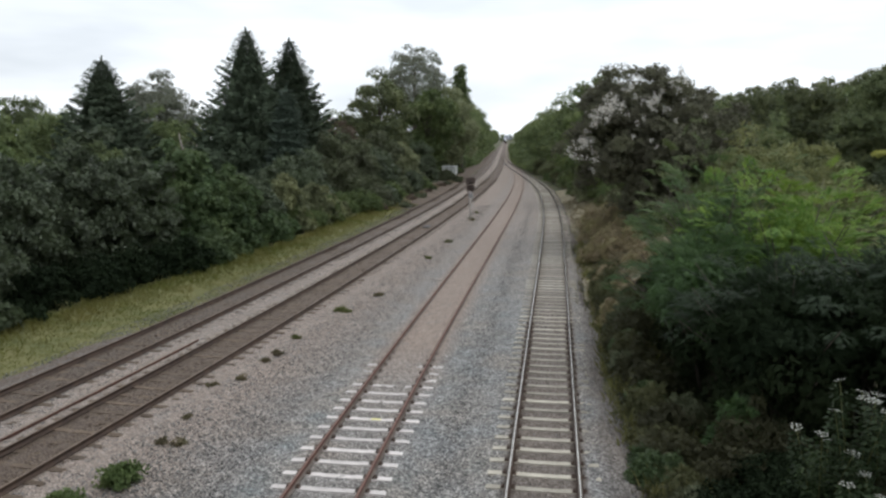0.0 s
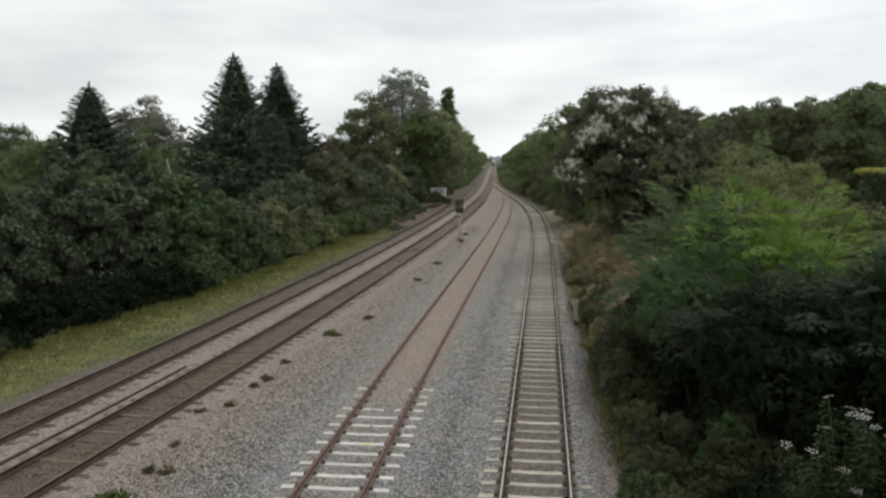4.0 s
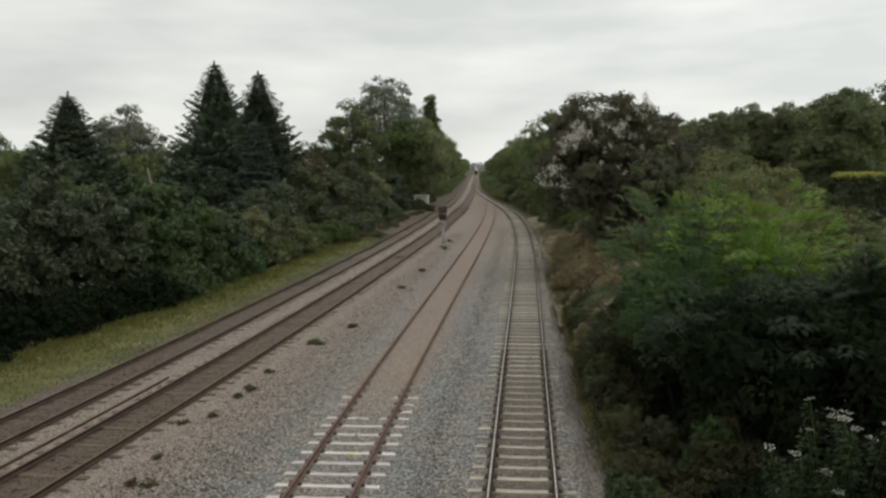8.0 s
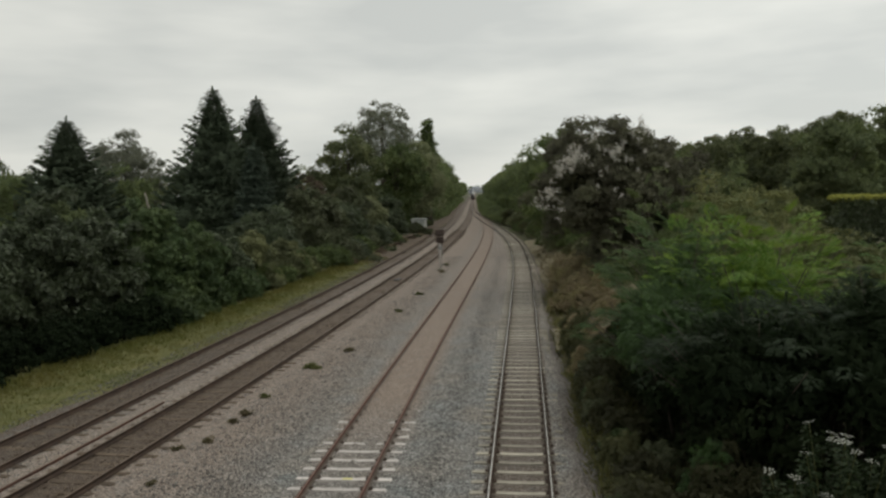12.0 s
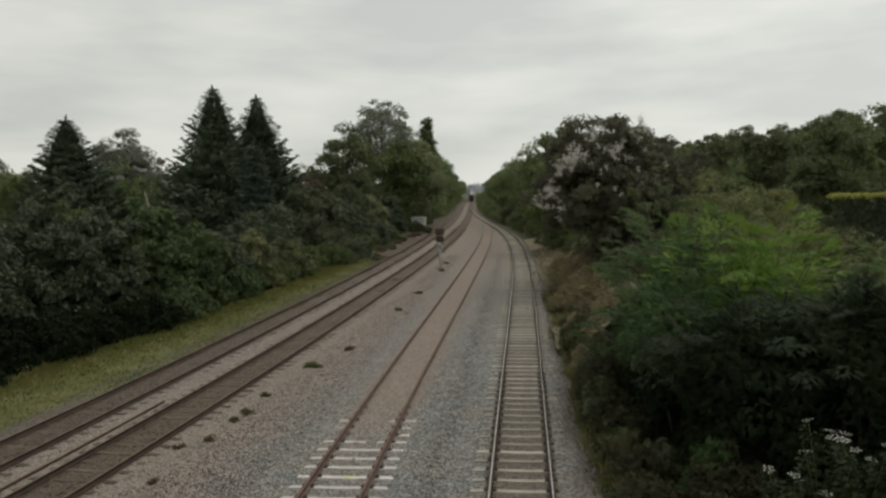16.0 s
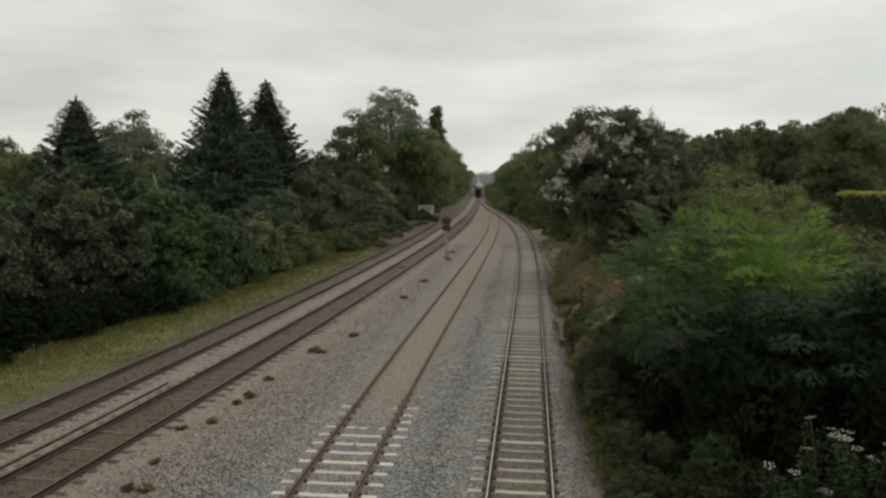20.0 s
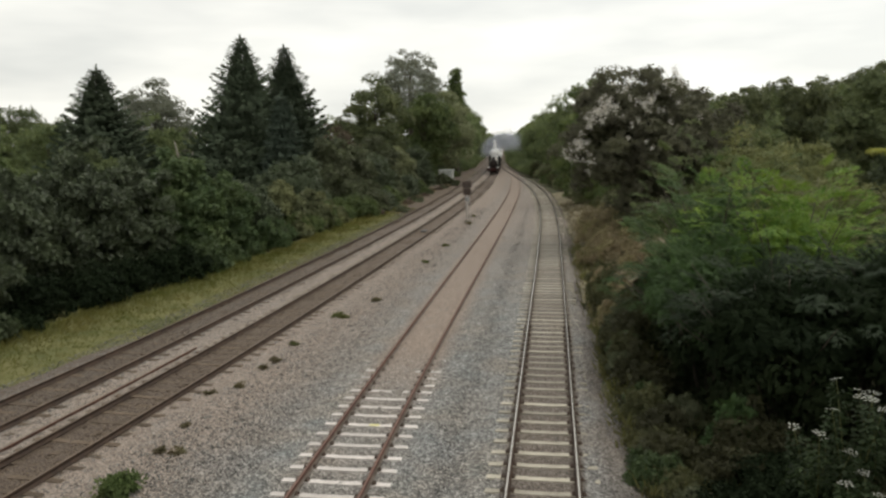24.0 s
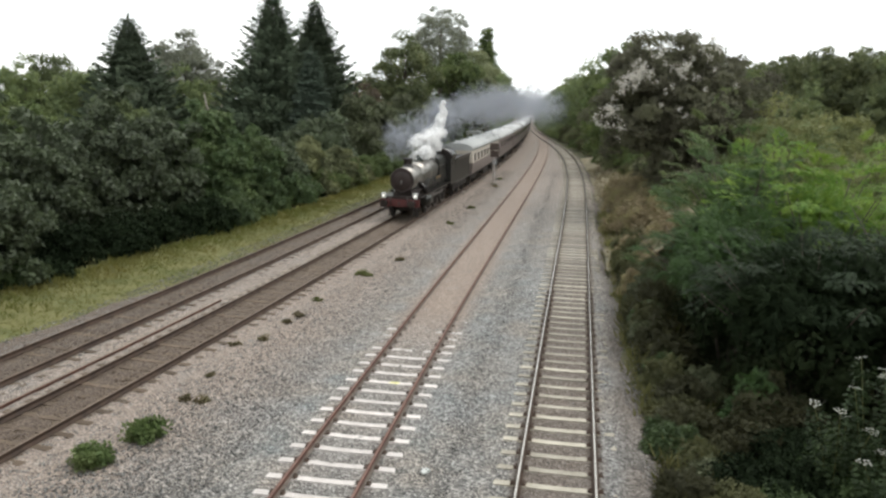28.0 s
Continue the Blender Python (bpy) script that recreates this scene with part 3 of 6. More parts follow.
def crown_arrays(r, height, radius, base, clumps, per, size, kind="cluster", clump=0.3, droop=0.25, profile="round", ragged=0.12, inner=500):
    """Foliage of a broad-leaved crown: clumps round its outline and within, sprays on each clump."""
    mid, half = (base + height) / 2, (height - base) / 2
    d = ball(clumps, r)
    rad = r.uniform(0.45, 1.0, clumps) ** 0.6
    c = d * rad[:, None]
    if profile == "column":
        c[:, :2] *= 0.8
    if profile == "dome":
        c[:, 2] = np.where(c[:, 2] < -0.15, -c[:, 2] * 0.6, c[:, 2]) * 1.25 - 0.3
    if profile == "shrub":
        c[:, 2] = np.abs(c[:, 2]) * 1.7 - 0.75
        c[:, 2] = np.where(r.random(clumps) < 0.35, r.uniform(-0.95, 0.2, clumps), c[:, 2])
    squash = 1 - 0.25 * np.clip(c[:, 2], 0, 1) if profile != "shrub" else 1 - 0.35 * np.clip(c[:, 2], 0, 1) ** 2
    cr = clump * radius * r.uniform(0.65, 1.3, clumps)
    pos = np.stack([c[:, 0] * squash * (radius - cr * 0.6), c[:, 1] * squash * (radius - cr * 0.6), mid + c[:, 2] * (half - cr * 0.6)], -1)
    pos += r.normal(0, ragged * radius * 0.5, pos.shape)
    k = np.repeat(np.arange(clumps), per)
    dd = ball(len(k), r)
    dd[:, 2] = np.where(dd[:, 2] < -0.2, -dd[:, 2] * r.random(len(k)), dd[:, 2])
    dd = unit(dd + 0.35 * unit(pos[k] - np.array([0, 0, mid])))
    p = pos[k] + dd * cr[k][:, None] * (0.45 + 0.6 * r.random((len(k), 1)) ** 0.6)
    p[:, 2] = np.maximum(p[:, 2], 0.05)
    lie = r.normal(0, 1, dd.shape)
    lie = unit(lie - dd * (lie * dd).sum(-1, keepdims=True))
    stick = np.where(r.random((len(k), 1)) < 0.25, 1.4, 0.35)
    ax = lie + stick * dd + np.array([0, 0, -droop])
    outer = scatter(kind, p, ax, size * r.uniform(0.7, 1.35, len(k)), r, 0.75, unit(dd + np.array([0, 0, 0.25])))
    if not inner:
        return outer, pos
    q = ball(inner, r) * r.random((inner, 1)) ** 0.45 * 0.66
    q = np.stack([q[:, 0] * radius, q[:, 1] * radius, mid + q[:, 2] * half], -1)
    return join([outer, scatter(kind, q, ball(inner, r), min(0.5, 0.03 * radius + 0.22) if kind == "cluster" else 1.3 * size, r)]), pos


def limbs(r, height, radius, base, targets, trunk_r, count=7, lean=0.0):
    """A tapered trunk with limbs that reach into the crown."""
    bm = bmesh.new()
    top = base + (height - base) * 0.7
    pts = [Vector((lean * t + 0.05 * math.sin(5 * t), 0.06 * math.sin(3 * t + 1), -0.5 + (top + 0.5) * t)) for t in (0, 0.25, 0.5, 0.75, 1)]
    add_tube(bm, pts, [trunk_r * q for q in (1.25, 1.0, 0.8, 0.55, 0.25)], 8)
    order = r.permutation(len(targets))[:count]
    for i in order:
        tgt = Vector(targets[i])
        z0 = min(max(base * 0.9, tgt.z * 0.55), top * 0.85)
        a = Vector((0.5 * lean * z0 / top, 0, z0))
        mid = a.lerp(tgt, 0.55) + Vector((0, 0, 0.12 * radius))
        add_tube(bm, [a, mid, tgt], [trunk_r * 0.42, trunk_r * 0.26, trunk_r * 0.08], 6)
    return bm


def tree(label, x, y, height, radius, base, mat, seed, clumps=46, per=55, size=0.42, kind="cluster", bark=None, clump=0.3,
         profile="round", category="tree", name="tree", ragged=0.12, group="", inner=500):
    r = np.random.default_rng(seed)
    ob = thing(name, pose(x, y, GROUND_Z - 0.3, 0, 0, seed * 47 % 360), label, category, group)
    (v, f), pos = crown_arrays(r, height + 0.3, radius, base, clumps, per, size, kind, clump, profile=profile, ragged=ragged, inner=inner)
    part("trunk", limbs(r, height, radius, base, pos, 0.02 * height + 0.06), bark or BARK, ob)
    mesh_part("crown", np_mesh("crown", v, f, mat), ob)
    return ob


def shrub(label, x, y, height, radius, mat, seed, clumps=40, per=70, size=0.3, kind="cluster", clump=0.34, name="shrub", category="shrub", group="", profile="shrub", base=0.0, inner=500, ragged=0.12):
    r = np.random.default_rng(seed)
    ob = thing(name, pose(x, y, GROUND_Z - 0.3, 0, 0, seed * 61 % 360), label, category, group)
    (v, f), pos = crown_arrays(r, height + 0.3, radius, base, clumps, per, size, kind, clump, profile=profile, droop=0.35, inner=inner, ragged=ragged)
    if name == "bramble":
        for i in r.permutation(len(pos))[:5]:
            p = Vector(pos[i])
            part("stem", tube([(p.x * 0.12, p.y * 0.12, -0.1), (p.x * 0.45, p.y * 0.45, p.z * 0.7), p], [0.02, 0.015, 0.006], 5), BARK, ob)
        mesh_part("foliage", np_mesh("foliage", v, f, mat), ob)
        return ob
    bm = bmesh.new()
    for i in r.permutation(len(pos))[:9]:
        p = Vector(pos[i])
        add_tube(bm, [(p.x * 0.12, p.y * 0.12, -0.1), (p.x * 0.45, p.y * 0.45, p.z * 0.6), p], [0.055, 0.04, 0.012], 6)
    part("branchwork", bm, BARK, ob)
    mesh_part("foliage", np_mesh("foliage", v, f, mat), ob)
    return ob


def plume_bush(label, x, y, height, radius, low, mat, seed, plumes=150, length=0.95, group="", spread=7, across=4):
    """A wide bush of arching plumes: flat feathery fans in tiers over a dark inside."""
    r = np.random.default_rng(seed)
    ob = thing("shrub", pose(x, y, GROUND_Z - 0.3, 0, 0, seed * 61 % 360), label, "shrub", group)
    base = low * height
    a, el = r.uniform(0, 2 * math.pi, plumes), r.uniform(-0.3, 1.0, plumes)
    flat = np.sqrt(1 - el ** 2)
    d = np.stack([flat * np.cos(a), flat * np.sin(a), el], -1)
    lobe = 1 + 0.16 * np.sin(3 * a + seed) + 0.10 * np.sin(5 * a + 4 * el + 2 * seed)
    mid = base + 0.2 * (height - base)
    tip = d * np.array([radius, radius, height - mid]) * (lobe * r.uniform(0.7, 1.1, plumes))[:, None] + np.array([0, 0, mid])
    g = unit(d * np.array([1, 1, 0.75]) + r.normal(0, 0.28, d.shape) + np.stack([0 * a, 0 * a, 0.45 * flat], -1))
    s = unit(np.cross(g, np.array([0, 0, 1.0])) + 1e-4)
    up = unit(np.cross(s, g))
    L = length * r.uniform(0.6, 1.35, plumes)
    pos, ax, face, size = [], [], [], []
    for j in range(spread):
        t = (j + 0.5) / spread
        c = tip + g * (L * (t - 0.7))[:, None] + np.array([0, 0, -1.0]) * (0.42 * L * t * t)[:, None]
        w = 0.40 * L * math.sin(math.pi * (0.2 + 0.72 * t))
        for k in range(across):
            u = (k + 0.5) / across * 2 - 1
            off = u * w * r.uniform(0.6, 1.25, plumes)
            pos.append(c + s * off[:, None] - up * (0.22 * np.abs(off))[:, None] + r.normal(0, 0.03, c.shape))
            ax.append(g + s * (0.9 * u) + np.array([0, 0, -0.25 - 0.3 * t]))
            face.append(up)
            size.append(0.30 * length * r.uniform(0.6, 1.05, plumes) * (1.1 - 0.35 * t))
    outer = scatter("feather", np.concatenate(pos), np.concatenate(ax), np.concatenate(size), r, 0.85, np.concatenate(face))
    q = ball(900, r) * (0.25 + 0.32 * r.random((900, 1)))
    q[:, 2] = np.abs(q[:, 2]) * 1.1 - 0.15
    q = q * np.array([radius, radius, height - mid]) + np.array([0, 0, mid])
    v, f = join([outer, scatter("feather", q, ball(900, r), 0.5, r)])
    bm = bmesh.new()
    for i in r.permutation(plumes)[:26]:
        p = Vector(tip[i])
        add_tube(bm, [(p.x * 0.1, p.y * 0.1, -0.1), (p.x * 0.4, p.y * 0.4, p.z * 0.55), p], [0.06, 0.04, 0.01], 5)
    part("branchwork", bm, BARK, ob)
    mesh_part("foliage", np_mesh("foliage", v, f, mat), ob)
    return ob


def conifer(label, x, y, height, radius, mat, seed, levels=50, size=0.5, taper=0.75, lift=0.3):
    """A spruce: whorls of drooping boughs, shorter towards a pointed top."""
    r = np.random.default_rng(seed)
    ob = thing("conifer", pose(x, y, GROUND_Z - 0.3, 0, 0, seed * 31 % 360), label, "conifer")
    pos, ax, sz = [], [], []
    bm = bmesh.new()
    add_tube(bm, [(0, 0, -0.3), (0.05, 0, height * 0.5), (0, 0, height * 0.98)], [0.024 * height, 0.013 * height, 0.02], 8)
    for i in range(levels):
        q = (i + r.uniform(-0.3, 0.3)) / levels
        q = min(max(q, 0.0), 0.985)
        z = height * (0.04 + 0.95 * q)
        reach = radius * (1 - q) ** taper
        count = int(9 + 11 * (1 - q))
        a0 = r.uniform(0, 6.28)
        for k in range(count):
            a = a0 + 2 * math.pi * k / count + r.normal(0, 0.16)
            long = max(0.3, reach * r.uniform(0.7, 1.18))
            out = np.array([math.cos(a), math.sin(a), 0])
            cross = np.array([-out[1], out[0], 0])
            rise = lift * r.uniform(0.6, 1.3)
            def along(t):
                return out * long * t + np.array([0, 0, z + long * (rise * t * t - 0.12 * t * (1 - t))])
            if k % 3 == 0 and i % 2 == 0:
                add_tube(bm, [tuple(along(t)) for t in (0.0, 0.5, 0.95)], [0.035, 0.025, 0.008], 4, False)
            steps = max(2, int(long / 0.27))
            for j in range(steps):
                t = (j + 0.8) / steps
                wide = (0.26 + 0.26 * long * (1 - t)) * min(1, 3 * t + 0.2)
                for side in (-1, -0.4, 0.4, 1):
                    pos.append(along(t) + cross * side * wide * r.uniform(0.5, 1.1) + r.normal(0, 0.05, 3))
                    ax.append(out + 0.8 * cross * side + np.array([0, 0, rise * 1.3 * t - 0.25 * abs(side)]) + r.normal(0, 0.12, 3))
                    sz.append(size * r.uniform(0.7, 1.2) * (0.6 + 0.4 * (1 - q)))
    pos += [np.array([0, 0, height * (0.95 + 0.012 * k)]) for k in range(3)]
    ax += [np.array([0.08 * math.cos(k * 2), 0.08 * math.sin(k * 2), 1.0]) for k in range(3)]
    sz += [0.6] * 3
    part("trunk", bm, BARK, ob)
    v, f = scatter("needle", np.array(pos), np.array(ax), np.array(sz), r, 0.85, unit(np.array(pos) * np.array([0.5, 0.5, 0]) + np.array([0, 0, 1.0])))
    n = int(900 * height)
    q = 1 - r.random(n) ** 0.5
    rad = radius * (1 - q) ** taper * 0.66 * r.random(n) ** 0.35
    a = r.uniform(0, 6.28, n)
    inside = np.stack([rad * np.cos(a), rad * np.sin(a), height * (0.04 + 0.94 * q)], -1)
    droop = np.stack([np.cos(a), np.sin(a), np.full(n, -0.9)], -1)
    v, f = join([(v, f), scatter("needle", inside, droop, 0.7 * (0.5 + 0.5 * (1 - q)), r, 0.3)])
    mesh_part("crown", np_mesh("crown", v, f, mat), ob)
    return ob


# the hedge of dark shrubs beyond the verge
HEDGE = "shrubs of the lineside hedge"
hedge_rows = [(-25.0, 29, 6.2, 3.6), (-19.2, 27.0, 5.4, 2.8), (-21.6, 34, 7.7, 3.6), (-19.3, 38, 7.9, 3.4), (-17.8, 41, 7.4, 3.0), (-16.3, 44.5, 7.2, 3.0), (-14.9, 48.5, 6.2, 2.7),
              (-14.0, 52.5, 5.0, 2.4), (-12.8, 57, 4.4, 2.4), (-11.4, 62, 3.4, 2.0), (-10.4, 66, 2.3, 1.5)]
hedge_look = [("dense grey-green hedge shrub beside the grass verge", LEAF_DARK), ("fresh green hedge shrub among darker ones", LEAF_HEDGE), ("pale olive shrub at the thin end of the hedge", LEAF_PALE)]
for i, (x, y, h, rad) in enumerate(hedge_rows):
    label, m = hedge_look[(0, 0, 0, 0, 0, 1, 1, 0, 2, 2, 2)[i]]
    shrub(label, x, y, h, rad, m, 100 + i, clumps=120, per=62, size=0.34, clump=0.17, group=HEDGE, ragged=0.2)
for i, (x, y, h, rad) in enumerate([(-33, 38, 7.4, 4.6), (-29, 46, 7.2, 4.2), (-36, 50, 7.9, 5.0), (-24, 53, 6.6, 3.8), (-42, 60, 8.6, 5.5), (-31, 62, 7.6, 4.8), (-22, 64, 5.6, 3.2)]):
    shrub("tall dull green shrub behind the lineside hedge", x, y, h, rad, (LEAF_DULL, LEAF_MID)[i == 1], 130 + i, clumps=70, per=60, size=0.38, clump=0.22, group=HEDGE, ragged=0.2)

# low growth along the foot of the hedge, its near part painted shade-dark
foot_rng = random.Random(17)
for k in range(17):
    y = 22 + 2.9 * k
    shrub("low tangle of leaves at the hedge foot, in part coloured as shade", at_line(LINE_A, y) - float(np.interp(y, [28, 37, 41, 60], [7.8, 6.6, 6.1, 6.0])) - foot_rng.uniform(0, 0.7), y, foot_rng.uniform(1.4, 2.4), foot_rng.uniform(1.3, 1.8),
          (LEAF_DEEP_SHADE if k < 7 else LEAF_HEDGE if k < 12 else LEAF_MID), 600 + k, clumps=30, per=42, size=0.26, group="low growth under the hedge", inner=250)

for k in range(22):
    y = 72 + 5.0 * k
    if 110 < y < 130:
        continue
    shrub("low green scrub beside the railway", at_line(LINE_A, y) - 5.3 - foot_rng.uniform(0, 1.0), y, foot_rng.uniform(1.8, 3.2), foot_rng.uniform(1.8, 2.4),
          (LEAF_MID, LEAF_BROWN, LEAF_DARK)[k % 3], 640 + k, clumps=24, per=34, size=0.34, group="lineside scrub", inner=150)
for k in range(26):
    y = 46 + 5.0 * k
    shrub("low green scrub beside the railway", max(at_line(LINE_D, y) + (6.2 if y < 78 else 4.4), at_line(LINE_B, y) + 6.5) + foot_rng.uniform(0, 0.8), y, foot_rng.uniform(2.0, 3.6), foot_rng.uniform(1.9, 2.6),
          (LEAF_MID, LEAF_GREY, BRAMBLE)[k % 3], 670 + k, clumps=24, per=36, size=0.32, group="lineside scrub", inner=150)

scrub = shrub("low green scrub beside the railway", at_line(LINE_A, 184) - 5.5, 184, 3.2, 2.8, LEAF_WOOD_HAZE, 699, clumps=24, per=36, size=0.36, group="lineside scrub", inner=150)
for k in range(46):
    y = 150 + 7.0 * k
    c = copy_thing(scrub, pose(max(at_line(LINE_D, min(y, 232)) + 3.6, at_line(LINE_B, y) + 5.6) + foot_rng.uniform(0, 0.6), y, GROUND_Z - 0.3, 0, 0, foot_rng.uniform(0, 360)))
    c.scale = (1.1, 1.1, foot_rng.uniform(0.8, 1.4))
    if k > 5:
        c = copy_thing(scrub, pose(at_line(LINE_A, y) - 5.0 - foot_rng.uniform(0, 0.6), y, GROUND_Z - 0.3, 0, 0, foot_rng.uniform(0, 360)))
        c.scale = (1.1, 1.1, foot_rng.uniform(0.8, 1.4))

# conifers
conifer("tall dark green spruce with rising boughs", -20.5, 77.5, 18.9, 6.7, NEEDLE, 1, levels=54, size=0.5)
conifer("tall dark green spruce with a pointed top", -17.1, 82.5, 18.5, 6.3, NEEDLE, 2, levels=54, size=0.5)
conifer("dark cone-shaped spruce standing behind the hedge", -35.5, 77.0, 16.0, 6.6, NEEDLE, 3, levels=52, size=0.52, taper=0.74, lift=0.22)
conifer("blue-green conifer with pale tiers of boughs", -15.6, 73.0, 12.7, 2.6, NEEDLE_PALE, 4, levels=30, size=0.5, taper=0.5, lift=0.2)

# a forked dead limb, stripped and pale, in front of the willow
DEAD = plain("bare_dead_wood", (0.33, 0.29, 0.25), (0.45, 0.40, 0.35), 0.9, 3.0)
limb = thing("dead_tree", pose(-28.0, 80, GROUND_Z - 0.3), "forked dead tree, bare and pale", "tree")
part("trunk", tube([(0.4, 0, -0.2), (0.2, 0, 3.5), (-0.1, 0, 5.4)], [0.3, 0.24, 0.2], 8), DEAD, limb)
part("branch", tube([(-0.1, 0, 5.3), (-0.7, 0, 6.6), (-1.0, 0.1, 8.2)], [0.17, 0.13, 0.05], 7), DEAD, limb)
part("branch", tube([(-0.1, 0, 5.2), (0.7, 0, 6.3), (1.3, -0.1, 7.6)], [0.17, 0.12, 0.05], 7), DEAD, limb)

# the belt of shrubs and trees left of the line
mid_rows = [(-14.5, 70, 6.4, 3.6, 0), (-12.6, 77, 8.2, 3.9, 1), (-11.2, 84, 8.4, 3.8, 1), (-9.0, 90, 7.6, 3.4, 0), (-9.4, 98, 9.6, 4.2, 1),
            (-6.3, 104, 7.2, 3.2, 2), (-13.5, 92, 11.0, 4.6, 3), (-4.2, 113, 7.0, 3.2, 0)]
for i, (x, y, h, rad, m) in enumerate(mid_rows):
    shrub(("dark green shrub beside the railway", "brownish shrub with turning leaves", "pale grey-green rounded shrub", "tall shrub with russet leaves")[m], x, y, h, rad,
          (LEAF_DARK, LEAF_BROWN, LEAF_GREY, LEAF_RUSSET)[m], 160 + i, clumps=48, per=70, size=0.42, clump=0.3)
tree("broad green tree at the edge of the railway", -10.2, 116, 17.6, 5.6, 3.0, LEAF_FAR, 21, 70, 60, 0.55)
tree("broad green tree at the edge of the railway", -2.6, 126, 15.4, 5.4, 3.0, LEAF_MID, 22, 64, 60, 0.55)
tree("broad olive-green tree at the edge of the railway", 1.4, 137, 16.2, 5.0, 2.5, LEAF_GREY, 23, 60, 60, 0.55)
tree("tall thin-leaved tree with bare branches showing", -5.6, 142, 25.0, 6.4, 11.0, LEAF_SILVER, 24, 130, 46, 0.36, bark=BARK, clump=0.21, inner=700)
tree("narrow poplar rising above the other trees", 3.4, 152, 23.0, 2.1, 5.0, LEAF_MID, 25, 70, 40, 0.5, profile="column", clump=0.5, ragged=0.05)
tree("grey-green willow behind the hedge", -40.3, 104, 15.9, 6.8, 2.0, LEAF_SILVER, 26, 110, 60, 0.42, clump=0.22, inner=1800)
tree("round green tree far behind the hedge", -62.5, 110, 14.0, 4.6, 3.0, LEAF_DULL, 27, 46, 55, 0.5)

# right side: old shrub tree with white seed heads, and the green tree behind
tree("dark reddish tree hung with white climbing seed heads", 13.1, 50, 12.3, 4.8, 3.0, LEAF_DUSK, 31, 190, 62, 0.30, clump=0.19, ragged=0.18, inner=2500)
tree("dark reddish tree hung with pale climbing plants", 16.6, 52, 11.3, 3.4, 2.2, LEAF_DUSK, 34, 110, 60, 0.30, clump=0.2, ragged=0.2, inner=900)
tree("green tree beside the curve of the line", 17.0, 80, 14.0, 4.8, 0.2, LEAF_MID, 32, 90, 48, 0.42, clump=0.22, ragged=0.22)
tree("dark reddish tree beside the curve of the line", 19.0, 54, 11.0, 4.0, 1.0, LEAF_DUSK, 33, 90, 48, 0.36, clump=0.2, ragged=0.24)

tree("round olive-brown tree before the wood", 44.5, 75, 13.9, 4.8, 1.0, LEAF_DULL, 35, 90, 55, 0.4, clump=0.22, inner=900)

# copies of three trees make the woods and the rows along the line
wood_a = tree("dark green tree of the woodland", 31, 118, 14.0, 5.5, 0.2, LEAF_WOOD_HAZE, 41, 60, 45, 0.6, group="trees of the wood")
wood_b = tree("mid green tree of the woodland", 98, 118, 18.0, 6.0, 0.2, LEAF_WOOD_HAZE, 42, 60, 45, 0.6, group="trees of the wood")
wood_c = tree("dark grey-green tree of the wood behind the bank", 60, 128, 17.0, 6.0, 0.2, LEAF_FAR, 43, 70, 60, 0.5, group="trees of the wood")
wood_rng = random.Random(5)


def wood(x, y, height, dark=False):
    src = wood_rng.choice((wood_a, wood_b))
    src = wood_c if dark else src
    ob = copy_thing(src, pose(x, y, GROUND_Z - 0.3, 0, 0, wood_rng.uniform(0, 360)))
    s = height / {wood_a: 14.0, wood_b: 18.0, wood_c: 17.0}[src]
    ob.scale = (s * wood_rng.uniform(0.85, 1.1), s * wood_rng.uniform(0.85, 1.1), s)
    return ob


for k in range(20):
    wood(36 + 3.4 * k, 112 + 5 * (k % 3), float(np.interp(k, [0, 5, 7.6, 8.6, 11.5, 20], [14.0, 14.7, 15.4, 17.4, 18.8, 20.5])) + wood_rng.uniform(-0.5, 0.5), k % 4 != 1)
for x, h in ((25.5, 12.3), (29.5, 12.8), (33.5, 13.6)):
    wood(x, 117, h, True)
for k in range(15):
    wood(36 + 5.2 * k, 127, float(np.interp(k, [0, 4.2, 6, 6.8, 8.7, 15], [14.2, 15.3, 16.0, 18.0, 19.5, 21.5])) + wood_rng.uniform(-0.4, 0.4), k % 3 != 0)
for k in range(6):
    wood(30 + 6 * k, 75 + 6 * (k % 2), 9.0 + 0.6 * k + wood_rng.uniform(-0.6, 0.6), k % 3 != 1)
for k in range(16):
    y = 148 + 20 * k
    wood(at_line(LINE_B, y) - 11.5 - wood_rng.uniform(0, 2.5), y, 19.5 - 0.2 * k + wood_rng.uniform(-1, 1))
for k in range(20):
    y = 92 + 15 * k
    x = max(at_line(LINE_D, min(y, 230)) + 8.0, at_line(LINE_B, y) + 12) + wood_rng.uniform(-0.5, 1.0)
    wood(x, y, float(np.interp(y, [92, 122, 150, 220, 400], [13.4, 15.4, 14.4, 13.2, 14.0])) + wood_rng.uniform(-0.6, 0.6))
for k in range(8):
    wood(at_line(LINE_B, 500 + 60 * k) - 12, 500 + 60 * k, 15)
    wood(at_line(LINE_B, 480 + 60 * k) + 13, 480 + 60 * k, 13)
for k in range(13):
    wood(-82 + 5.0 * k + wood_rng.uniform(-1, 1), 96 + 7 * (k % 3), 12.0 + wood_rng.uniform(-0.8, 0.9))
for k in range(7):
    wood(-34 + 5 * k, 190 + 6 * (k % 3), 14 + wood_rng.uniform(-2, 2))
for k in range(8):
    wood(at_line(LINE_B, 1150) - 60 + 15 * k, 1200 + 20 * (k % 3), 13)

